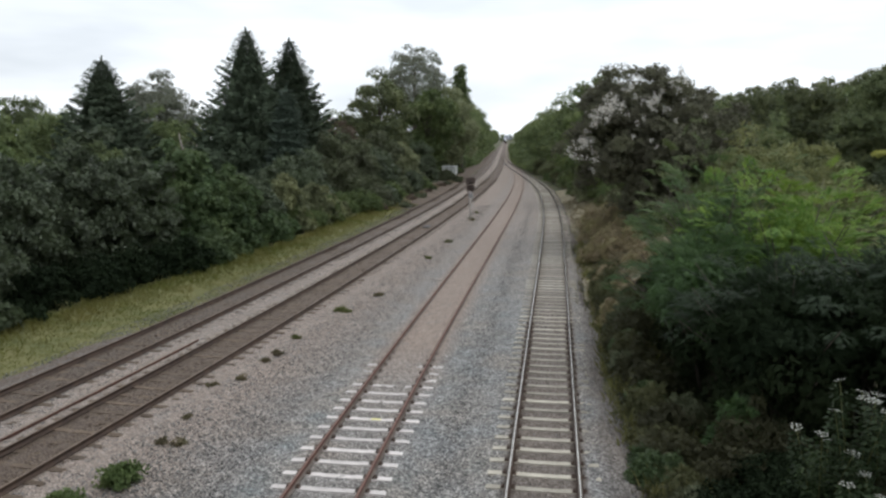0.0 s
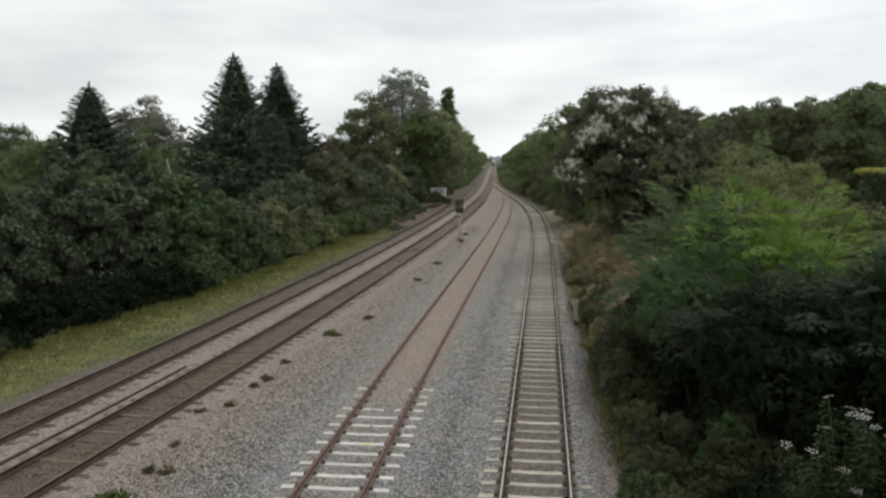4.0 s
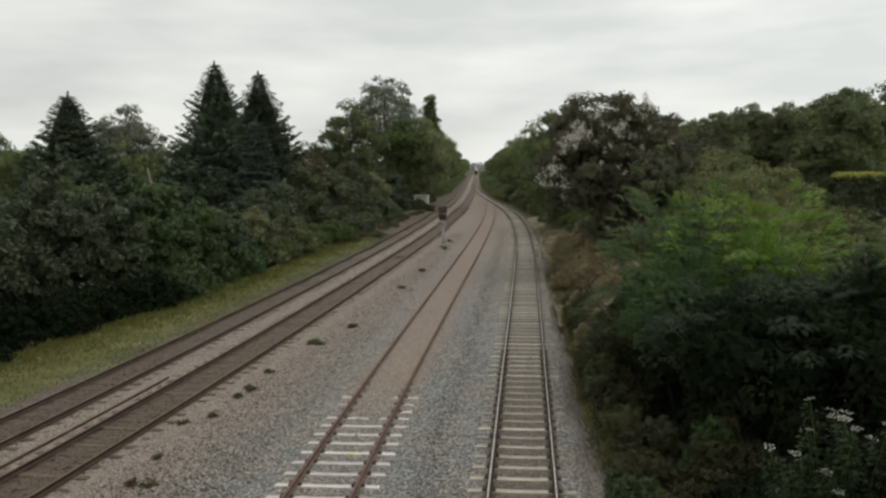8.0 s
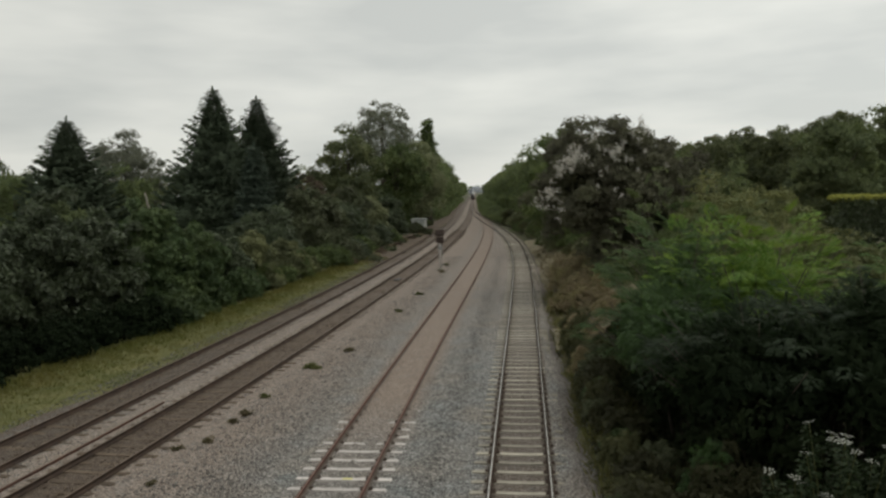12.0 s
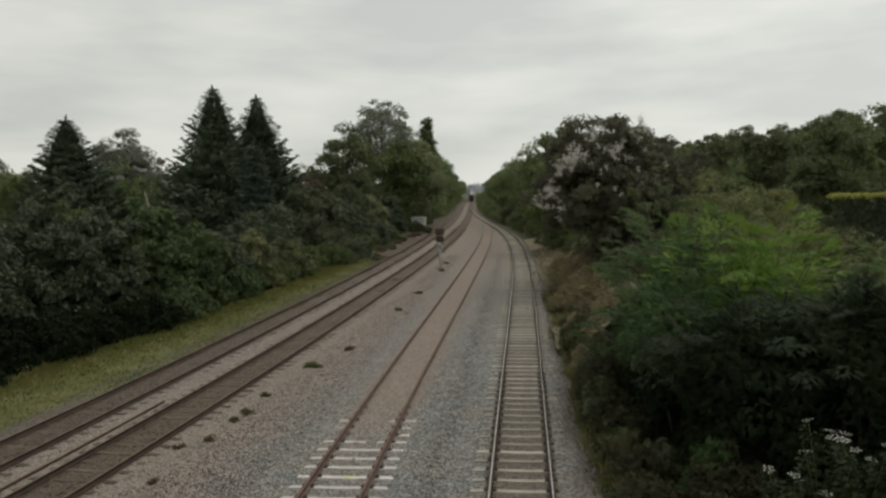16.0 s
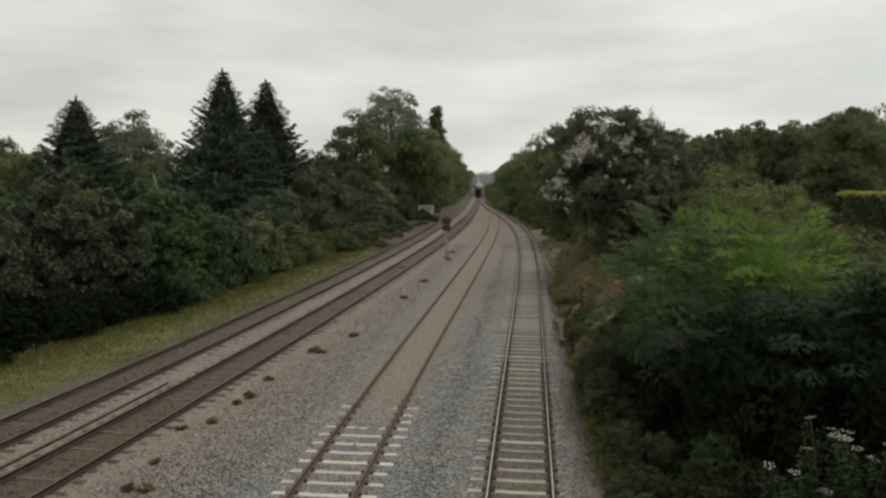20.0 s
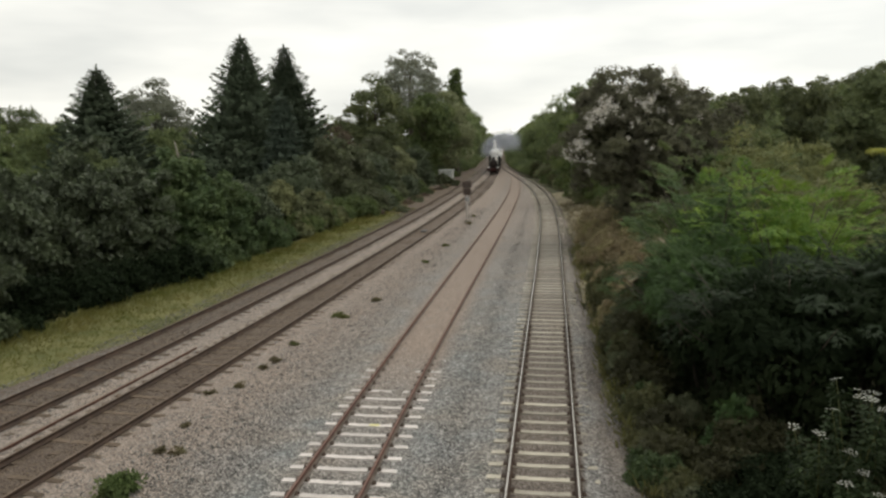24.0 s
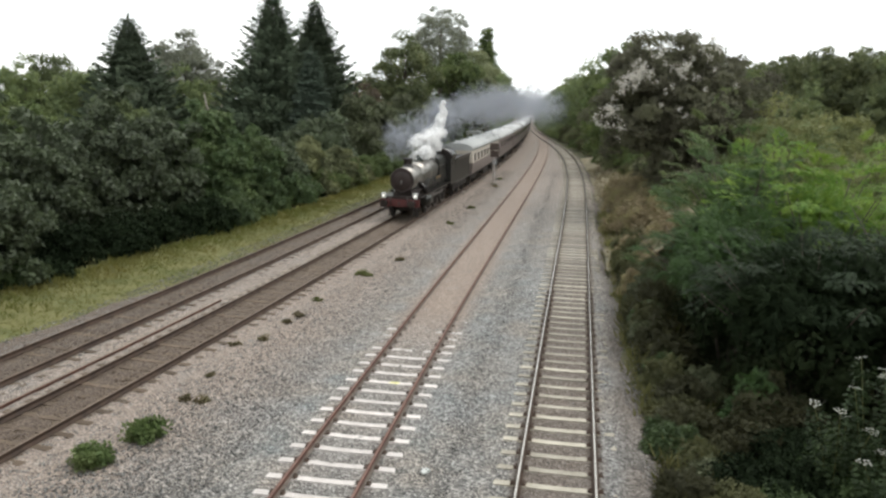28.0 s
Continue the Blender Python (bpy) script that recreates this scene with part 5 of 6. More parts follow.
def locomotive():
    ob = thing("steam_locomotive", pose(0, 0, 0), "dark green express steam locomotive with a red buffer beam, in steam", "locomotive")
    part("buffer_beam", box(-1.26, 1.26, -0.14, -0.02, 0.82, 1.28, 0.015), RED_BEAM, ob, "red buffer beam")
    for s in (-1, 1):
        b = part("buffer", tube([(s * 0.87, -0.02, 1.06), (s * 0.87, 0.18, 1.06), (s * 0.87, 0.2, 1.06), (s * 0.87, 0.46, 1.06)], [0.15, 0.13, 0.08, 0.08], 14), LOCO_BLACK, ob)
        part("buffer_head", tube([(s * 0.87, 0.45, 1.06), (s * 0.87, 0.50, 1.06)], [0.235, 0.22], 18), LOCO_BLACK, b)
        lamp = part("headlamp", box(s * 1.0 - 0.13, s * 1.0 + 0.13, -0.10, 0.08, 1.34, 1.68, 0.03), WHITE_WALL, ob, "white headlamp")
        part("lens", tube([(s * 1.0, 0.08, 1.50), (s * 1.0, 0.11, 1.50)], [0.06, 0.055], 14), LAMP_WHITE, lamp)
        part("guard_iron", box(s * 0.75 - 0.04, s * 0.75 + 0.04, -0.5, -0.42, 0.15, 0.9, 0.01), LOCO_BLACK, ob)
        part("frame_plate", box(s * 0.62 - 0.02, s * 0.62 + 0.02, -10.9, -0.15, 0.7, 1.38), LOCO_BLACK, ob)
        cyl = part("cylinder", tube([(s * 1.12, -1.75, 0.98), (s * 1.12, -1.8, 0.98), (s * 1.12, -3.0, 0.98), (s * 1.12, -3.05, 0.98)], [0.22, 0.34, 0.34, 0.22], 18), LOCO_GREEN, ob)
        part("piston_rod", tube([(s * 1.12, -3.05, 0.98), (s * 1.12, -4.3, 0.98)], [0.05, 0.05], 8), BRIGHT_ROD, cyl)
        part("slide_bar", box(s * 1.12 - 0.07, s * 1.12 + 0.07, -4.6, -3.05, 1.16, 1.24, 0.01), BRIGHT_ROD, ob)
        part("steam_pipe", tube([(s * 0.66, -2.3, 2.1), (s * 1.0, -2.35, 1.85), (s * 1.15, -2.4, 1.4)], [0.12, 0.12, 0.13], 10), LOCO_BLACK, ob)
        part("running_plate", box(s * 0.55 if s > 0 else -1.3, 1.3 if s > 0 else -0.55, -9.4, -0.2, 1.36, 1.42, 0.008), LOCO_BLACK, ob)
        for y in DRIVERS_Y:
            pts = [(y + 1.18 * math.cos(a), max(1.421, 1.02 + 1.18 * math.sin(a))) for a in (math.pi * k / 10 for k in range(11)) if math.sin(a) > 0.33]
            bm = bmesh.new()
            for x in (s * 0.66, s * 1.0):
                ring = [bm.verts.new((x, py, pz)) for py, pz in pts]
                bm.faces.new(ring)
            bm.verts.ensure_lookup_table()
            n = len(pts)
            for k in range(n):
                bm.faces.new((bm.verts[k], bm.verts[(k + 1) % n], bm.verts[n + (k + 1) % n], bm.verts[n + k]))
            bmesh.ops.recalc_face_normals(bm, faces=bm.faces)
            part("splasher", bm, LOCO_GREEN, ob)
        part("handrail", tube([(s * 0.80, -0.8, 2.62), (s * 0.88, -4.0, 2.70), (s * 1.02, -8.8, 2.82)], [0.02] * 3, 6), BRIGHT_ROD, ob, "steel handrail")
        part("cab_side", box(s * 1.30 - 0.03, s * 1.30 + 0.03, -11.0, -9.35, 1.2, 3.15, 0.01), LOCO_GREEN, ob)
        part("cab_window", box(s * 1.336 - 0.004, s * 1.336 + 0.004, -10.0, -9.55, 2.35, 2.95), GLASS_DARK, ob)
        part("nameplate", box(s * 1.0 - 0.02 * s, s * 1.035, DRIVERS_Y[1] - 0.7, DRIVERS_Y[1] + 0.7, 2.0, 2.16, 0.01), BRASS, ob, "curved brass plate")
    bm = bmesh.new()
    add_tube(bm, [(0, -0.62, 2.38), (0, -0.6, 2.38), (0, -3.0, 2.38)], [0.70, 0.76, 0.76], 32)
    box_ob = part("smokebox", bm, BOILER_SHEEN, ob, "black smokebox")
    part("smokebox_door", tube([(0, -0.48, 2.36), (0, -0.53, 2.36), (0, -0.6, 2.36)], [0.26, 0.54, 0.63], 32), BROWN_BLACK, box_ob)
    part("door_dart", tube([(0, -0.46, 2.36), (0.0, -0.40, 2.36), (0.0, -0.39, 2.12)], [0.03, 0.03, 0.025], 6), BRIGHT_ROD, box_ob)
    part("boiler", tube([(0, -3.0, 2.40), (0, -5.0, 2.47), (0, -7.0, 2.54)], [0.77, 0.83, 0.89], 32), BOILER_SHEEN, ob, "dark boiler, pale metal standing in for the sky's sheen")
    for y in (-3.05, -4.3, -5.6, -6.9):
        part("boiler_band", tube([(0, y, 2.40 + 0.035 * (-3 - y)), (0, y - 0.07, 2.40 + 0.035 * (-3 - y))], [0.785 + 0.03 * (-3 - y)] * 2, 32, False), LOCO_GREEN, ob)
    outline = [(-0.88, 1.4), (-0.95, 2.0), (-0.98, 2.9), (-0.85, 3.3), (-0.6, 3.45), (0.6, 3.45), (0.85, 3.3), (0.98, 2.9), (0.95, 2.0), (0.88, 1.4)]
    part("firebox", extrude_outline(outline, -9.35, -7.0), LOCO_GREEN, ob)
    chim = part("chimney", tube([(0, -2.0, 3.02), (0, -2.0, 3.16), (0, -2.0, 3.24), (0, -2.0, 3.52), (0, -2.0, 3.62)], [0.40, 0.30, 0.27, 0.27, 0.33], 20), LOCO_BLACK, ob)
    part("chimney_cap", tube([(0, -2.0, 3.54), (0, -2.0, 3.66)], [0.30, 0.36], 20), LOCO_BLACK, chim)
    part("safety_valve_cover", tube([(0, -5.0, 3.22), (0, -5.0, 3.40), (0, -5.0, 3.66)], [0.34, 0.24, 0.17], 16), GLOSS_GREEN, ob)
    part("front_ring", tube([(0, -0.64, 2.38), (0, -0.55, 2.38)], [0.775, 0.74], 32), BROWN_BLACK, box_ob)
    part("front_platform", box(-1.22, 1.22, -1.5, -0.16, 1.30, 1.385, 0.01), BROWN_BLACK, ob)
    part("smokebox_saddle", extrude_outline([(-0.62, 1.39), (-0.52, 1.75), (0.52, 1.75), (0.62, 1.39)], -2.9, -0.85), BROWN_BLACK, ob)
    part("coupling_hook", tube([(0, 0.0, 1.05), (0, 0.2, 1.06), (0, 0.24, 0.95)], [0.05, 0.04, 0.03], 6), UNDERFRAME, ob)
    for sx in (-0.35, 0.35):
        part("lamp_iron", box(sx - 0.02, sx + 0.02, -0.06, -0.02, 1.28, 1.5), LOCO_BLACK, ob)
        part("vacuum_pipe", tube([(sx * 1.5, -0.01, 0.9), (sx * 1.5, 0.08, 1.0), (sx * 1.5, 0.06, 1.45)], [0.04, 0.04, 0.035], 6), LOCO_BLACK, ob)
    for sx in (-1.05, 1.05):
        part("footstep", box(sx - 0.16, sx + 0.16, -0.9, -0.62, 0.55, 0.6, 0.01), LOCO_BLACK, ob)
        part("step_hanger", box(sx - 0.02, sx + 0.02, -0.8, -0.72, 0.6, 1.3), LOCO_BLACK, ob)
    part("cab_front", box(-1.27, 1.27, -9.42, -9.36, 1.4, 3.15), LOCO_GREEN, ob)
    part("cab_roof", extrude_outline(arch(-1.38, 1.38, 3.15, 3.92, 14, 0.8), -11.2, -9.3, True), LOCO_BLACK, ob)
    part("bogie_frame", box(-0.5, 0.5, -3.9, -0.9, 0.45, 0.8, 0.02), UNDERFRAME, ob)
    for y in (-1.35, -3.4):
        disc_wheel(0.48, 0.13, 10, "bogie_wheelset", UNDERFRAME, ob, Matrix.Translation((0, y, 0.48)))
    drivers = [disc_wheel(DRIVER_R, 0.14, 18, "driving_wheelset", LOCO_BLACK, ob, Matrix.Translation((0, y, DRIVER_R))) for y in DRIVERS_Y]
    rods = []
    for s in (-1, 1):
        bm = box(s * 0.92 - 0.03, s * 0.92 + 0.03, DRIVERS_Y[2] - DRIVERS_Y[1] - 0.12, DRIVERS_Y[0] - DRIVERS_Y[1] + 0.12, -0.07, 0.07, 0.012)
        rod = part("coupling_rod", bm, BRIGHT_ROD, ob)
        rod.matrix_basis = Matrix.Translation((0, DRIVERS_Y[1], DRIVER_R))
        rods.append((rod, s))
    return ob, drivers, rods


def tender():
    ob = thing("tender", pose(0, 0, 0), "dark tender loaded with coal behind the locomotive", "tender")
    part("tank", extrude_outline([(-1.22, 1.2), (-1.25, 2.75), (-1.38, 3.05), (-1.34, 3.07), (-1.2, 2.85), (1.2, 2.85), (1.34, 3.07), (1.38, 3.05), (1.25, 2.75), (1.22, 1.2)], -6.6, -0.3), LOCO_GREEN, ob)
    r = np.random.default_rng(8)
    cx, cy = np.meshgrid(np.linspace(-1.15, 1.15, 12), np.linspace(-5.0, -0.5, 22))
    cz = 2.80 + 0.42 * np.cos(cx * 1.25) * np.clip((cy + 5.1) / 2.2, 0, 1) + r.normal(0, 0.06, cx.shape)
    ci = np.arange(cx.size).reshape(cx.shape)
    cq = np.stack([ci[:-1, :-1], ci[:-1, 1:], ci[1:, 1:], ci[1:, :-1]], -1).reshape(-1, 4)
    mesh_part("coal", np_mesh("coal", np.stack([cx, cy, cz], -1).reshape(-1, 3), cq, COAL), ob, "heaped black coal")
    part("footplate", box(-1.3, 1.3, -6.75, -0.1, 1.1, 1.197, 0.01), LOCO_BLACK, ob)
    for s in (-1, 1):
        part("frame", box(s * 0.98 - 0.03, s * 0.98 + 0.03, -6.6, -0.3, 0.55, 1.1), UNDERFRAME, ob)
    for y in (-1.2, -3.35, -5.6):
        disc_wheel(0.63, 0.13, 10, "wheelset", UNDERFRAME, ob, Matrix.Translation((0, y, 0.63)))
    return ob


def coach(label, upper, lower, roof_mat):
    """A bogie coach 19.4 m long; its front end is at y = 0."""
    ob = thing("railway_coach", pose(0, 0, 0), label, "coach", "coaches of the train")
    L = 19.4
    part("lower_body", extrude_outline([(-1.30, 1.12), (-1.38, 1.5), (-1.39, 2.05), (1.39, 2.05), (1.38, 1.5), (1.30, 1.12)], -L, 0), lower, ob)
    part("upper_body", extrude_outline([(-1.39, 2.053), (-1.36, 2.9), (-1.30, 3.12), (1.30, 3.12), (1.36, 2.9), (1.39, 2.053)], -L, 0), upper, ob)
    part("roof", extrude_outline(arch(-1.40, 1.40, 3.123, 3.74, 16, 0.7), -L - 0.05, 0.05, True), roof_mat, ob)
    for s in (-1, 1):
        for k in range(9):
            y = -1.55 - 2.03 * k
            win = part("window", box(s * 1.375 - 0.012, s * 1.375 + 0.012, y - 0.62, y + 0.62, 2.12, 2.84, 0.02), lower, ob)
            part("pane", box(s * 1.389 - 0.006, s * 1.389 + 0.006, y - 0.55, y + 0.55, 2.18, 2.78), GLASS_DARK, win)
    for k in range(5):
        part("roof_vent", tube([(0.45, -2 - 3.8 * k, 3.62), (0.45, -2 - 3.8 * k, 3.88)], [0.13, 0.10], 10), roof_mat, ob)
    part("underframe", box(-1.15, 1.15, -L + 0.2, -0.2, 0.85, 1.117), UNDERFRAME, ob)
    part("battery_box", box(-1.2, 1.2, -11.4, -8.4, 0.4, 0.847, 0.02), UNDERFRAME, ob)
    for y in (-2.9, -16.5):
        bog = part("bogie", box(-1.05, 1.05, y - 1.75, y + 1.75, 0.5, 0.75, 0.03), UNDERFRAME, ob)
        for dy in (-1.3, 1.3):
            disc_wheel(0.46, 0.13, 8, "wheelset", UNDERFRAME, bog, Matrix.Translation((0, y + dy, 0.46)))
    part("gangway", box(-0.5, 0.5, -L - 0.3, -L + 0.05, 1.2, 3.3, 0.02), UNDERFRAME, ob)
    return ob


LOCO, DRIVERS, RODS = locomotive()
TENDER = tender()
first_coach = coach("cream and umber coach behind the tender", CREAM, UMBER, ROOF_GREY)
second_coach = coach("dull maroon coach with a pale roof", MAROON, UMBER, ROOF_PALE)
COACHES = [first_coach, second_coach] + [copy_thing(second_coach, pose(0, 0, 0)) for _ in range(6)]


# ---- steam and smoke: drifts of fine flecks that travel with the train ----
def vapour(name, colour, alpha, through_fac=0.5):
    m, nd, ln, bs, out = material(name)
    dif, tr, add = nd.new("ShaderNodeBsdfDiffuse"), nd.new("ShaderNodeBsdfTranslucent"), nd.new("ShaderNodeMixShader")
    clear, mx = nd.new("ShaderNodeBsdfTransparent"), nd.new("ShaderNodeMixShader")
    dif.inputs[0].default_value = tr.inputs[0].default_value = (*colour, 1)
    add.inputs[0].default_value, mx.inputs[0].default_value = through_fac, alpha
    ln.new(dif.outputs[0], add.inputs[1])
    ln.new(tr.outputs[0], add.inputs[2])
    ln.new(clear.outputs[0], mx.inputs[1])
    ln.new(add.outputs[0], mx.inputs[2])
    ln.new(mx.outputs[0], out.inputs[0])
    return m


STEAM = vapour("white_steam", (0.98, 0.98, 0.98), 0.5, 0.5)
SMOKE = vapour("grey_smoke", (0.42, 0.44, 0.485), 0.17)
THIN_SMOKE = vapour("thin_grey_smoke", (0.50, 0.53, 0.585), 0.11)


def drift(name, label, mat, blobs, per, size, seed):
    """Flecks in soft clouds round the given centres (x, y, z, radius)."""
    r = np.random.default_rng(seed)
    pos = []
    for x, y, z, rad in blobs:
        p = ball(per, r) * r.random((per, 1)) ** 0.55 * rad
        pos.append(p + np.array([x, y, z]))
    pos = np.concatenate(pos)
    v, f = scatter("fleck", pos, ball(len(pos), r) * np.array([1, 1, 0.6]), size * r.uniform(0.6, 1.4, len(pos)), r, 0.5)
    return tagged(new(name, np_mesh(name, v, f, mat)), label, "smoke", kind="stuff")


puff_rng = random.Random(77)
puff = []
for k in range(70):
    q = k / 69
    if q < 0.72:
        b = q / 0.72
        wide = 0.25 + 0.55 * math.sin(math.pi * min(1, 0.12 + 0.8 * b))
        puff.append((puff_rng.uniform(-1, 1) * wide, -2.7 - 5.6 * b + puff_rng.uniform(-0.4, 0.4), 3.65 + 1.1 * b ** 0.6 + puff_rng.uniform(-0.6, 0.9) * wide, puff_rng.uniform(0.25, 0.5) * (0.7 + 0.5 * wide)))
    else:
        b = (q - 0.72) / 0.28
        puff.append((puff_rng.uniform(-0.35, 0.35) * (1 - 0.6 * b), -8.0 - 2.6 * b + puff_rng.uniform(-0.3, 0.3), 4.6 + 2.3 * b + puff_rng.uniform(-0.25, 0.25), 0.45 - 0.25 * b))
STEAM_PUFF = drift("steam", "bright white steam blowing off above the boiler", STEAM, puff, 420, 0.11, 71)
SMOKE_DRIFTS = []
for k in range(17):
    q = k / 16
    z0 = 4.9 + 3.2 * (1 - math.exp(-4.0 * q)) - 1.4 * q
    rad = 1.4 + 2.6 * q
    rs = random.Random(300 + k)
    blobs = [(rs.uniform(-0.9, 0.9) * (1 + 2 * q) + 1.5 - 6.5 * q, -rs.uniform(0, 7), z0 + rs.uniform(-1.0, 1.0) * (0.7 + 0.4 * q), rad * rs.uniform(0.55, 1.25)) for _ in range(8)]
    SMOKE_DRIFTS.append(drift("smoke", "blue-grey smoke trailing back over the train", SMOKE if k < 8 else THIN_SMOKE, blobs, int(260 + 130 * q) if k < 11 else int(360 - 45 * (k - 10)), 0.30 + 0.12 * q, 310 + k))

# ---- loose stones on the near ballast ----
def stones(count, y0, y1, size, seed, mat, oily=False):
    r = np.random.default_rng(seed)
    y = y0 + (y1 - y0) * r.random(count) ** 2.0
    lo, hi = np.interp(y, YS, LINE_A) - 2.3, np.interp(y, YS, LINE_D) + 2.6
    x = lo + (hi - lo) * r.random(count)
    keep = np.ones(count, bool)
    for line in (LINE_A, LINE_B, LINE_C, LINE_D):
        d = np.abs(x - np.interp(y, YS, line))
        keep &= np.abs(d - 0.7525) > 0.11
    near_a, near_b = (np.abs(x - np.interp(y, YS, line)) < 0.9 for line in (LINE_A, LINE_B))
    keep &= (near_a | near_b) == oily
    d = np.abs(x - np.interp(y, YS, LINE_C))
    keep &= ~((d < 1.1) & (y > 22))
    keep &= ~((d < 1.3) & (((y * 1.0115 + 0.12) % 0.65) < 0.28) & (y < 22))
    d = np.abs(x - np.interp(y, YS, LINE_D))
    keep &= ~((d < 0.72) & (r.random(count) < 0.95))
    keep &= (x - np.interp(y, YS, LINE_D) < 1.0) | (r.random(count) < 0.4)
    x, y = x[keep], y[keep]
    n = len(x)
    o = np.array([(1, 0, 0), (0, 1, 0), (-1, 0, 0), (0, -1, 0), (0, 0, 0.8), (0, 0, -0.8)], float)
    s = size * r.uniform(0.55, 1.35, (n, 1, 1)) * r.uniform(0.7, 1.2, (n, 6, 1))
    a = r.uniform(0, 6.28, n)
    c, sn = np.cos(a)[:, None], np.sin(a)[:, None]
    v = np.stack([o[None, :, 0] * c - o[None, :, 1] * sn, o[None, :, 0] * sn + o[None, :, 1] * c, np.repeat(o[None, :, 2], n, 0)], -1) * s
    close = np.minimum(np.abs(x - np.interp(y, YS, LINE_A)), np.abs(x - np.interp(y, YS, LINE_B)))
    v += np.stack([x, y, GROUND_Z + 0.006 + 0.011 * np.clip((1.9 - close) / 0.4, 0, 1)], -1)[:, None, :]
    tri = np.array([(0, 1, 4), (1, 2, 4), (2, 3, 4), (3, 0, 4), (1, 0, 5), (2, 1, 5), (3, 2, 5), (0, 3, 5)])
    f = tri[None] + (np.arange(n) * 6)[:, None, None]
    return np_mesh("loose_stones", v.reshape(-1, 3), f.reshape(-1, 3), mat)


tagged(new("loose_stones", stones(125000, 11.5, 80, 0.025, 51, STONE)), "loose grey ballast stones lying between the tracks", "stones", kind="stuff")
tagged(new("oily_stones", stones(90000, 11.5, 60, 0.030, 52, OILY_STONE, True)), "brown oily ballast stones between the rails", "stones", kind="stuff")

# ---- grass of the verge ----
r = np.random.default_rng(61)
n = 17000
gy_ = 16 + 66 * r.random(n) ** 1.3
gu = r.random(n)
gx_ = np.interp(gy_, YS, LINE_A) - np.interp(gy_, [18, 24, 30, 40], [2.8, 2.4, 1.8, 1.5]) - gu * np.interp(gy_, [26, 38, 42, 60], [4.9, 4.2, 3.8, 3.6]) - 0.25 * np.sin(gy_)
gz_ = -0.52 + 0.35 * np.sin(np.clip((gu * 0.82 + 0.16) * 2.2, 0, 1.57))
gp = np.stack([gx_, gy_, gz_ - 0.02], -1)
ga = np.stack([r.normal(0, 0.28, n), r.normal(0, 0.28, n), np.ones(n)], -1)
v, f = scatter("blade", gp, ga, r.uniform(0.10, 0.24, n) * (0.7 + 1.2 * gu ** 2), r, 0.0)
tagged(new("verge_grass", np_mesh("verge_grass", v, f, GRASS)), "long yellow-green grass on the verge", "grass", kind="stuff")
n = 4200
gy_ = 8 + 42 * r.random(n) ** 1.4
gx_ = np.interp(gy_, YS, LINE_D) + np.interp(gy_, [12, 15, 18, 22, 28, 60], [2.15, 1.95, 1.85, 1.8, 1.7, 1.35]) + 1.9 * r.random(n) ** 0.8
v, f = scatter("blade", np.stack([gx_, gy_, np.full(n, GROUND_Z - 0.2)], -1), np.stack([r.normal(0, 0.35, n), r.normal(0, 0.35, n), np.ones(n)], -1),
               r.uniform(0.22, 0.55, n), r, 0.0)
tagged(new("bank_grass", np_mesh("bank_grass", v, f, WILD_GRASS)), "rough olive-green weeds at the foot of the bank", "weeds", kind="stuff")


n = 5200
gy_ = 30 + 55 * r.random(n)
gu = r.random(n)
gx_ = np.interp(gy_, YS, LINE_D) + 1.75 + np.interp(gy_, [13, 30, 40, 85], [1.4, 2.0, 5.8, 5.8]) * gu
v, f = scatter("blade", np.stack([gx_, gy_, np.where(gy_ > 34, bank_height(gu), GROUND_Z - 0.2) - 0.05], -1), np.stack([r.normal(0, 0.8, n), r.normal(0, 0.8, n), np.ones(n)], -1),
               r.uniform(0.2, 0.5, n), r, 0.0)
tagged(new("dry_grass", np_mesh("dry_grass", v, f, DRY)), "dry straw-coloured grass beside the curve of the line", "grass", kind="stuff")


# ---- weeds that grow out of the ballast ----
def weed(x, y, size, mat, label, seed, name="weed"):
    r = np.random.default_rng(seed)
    n = int(70 + 300 * size * size) if mat is FRESH_WEED else int(30 + 130 * size * size)
    a = np.stack([r.normal(0, 0.6, n), r.normal(0, 0.6, n), np.abs(r.normal(0.7, 0.3, n))], -1)
    p = np.stack([np.clip(r.normal(0, 0.2, n), -0.34, 0.34) * size, np.clip(r.normal(0, 0.2, n), -0.34, 0.34) * size, np.abs(np.clip(r.normal(0, 0.18, n), -0.3, 0.3)) * size * (1.05 if mat is FRESH_WEED else 0.6) - 0.02], -1)
    v, f = scatter("cluster", p, a, (0.08 + 0.08 * size) * r.uniform(0.6, 1.3, n), r, 0.3)
    ob = new(name, np_mesh(name, v, f, mat))
    ob.matrix_basis = pose(x, y, GROUND_Z, 0, 0, seed * 77 % 360)
    return tagged(ob, label, "weed", "weeds in the ballast")


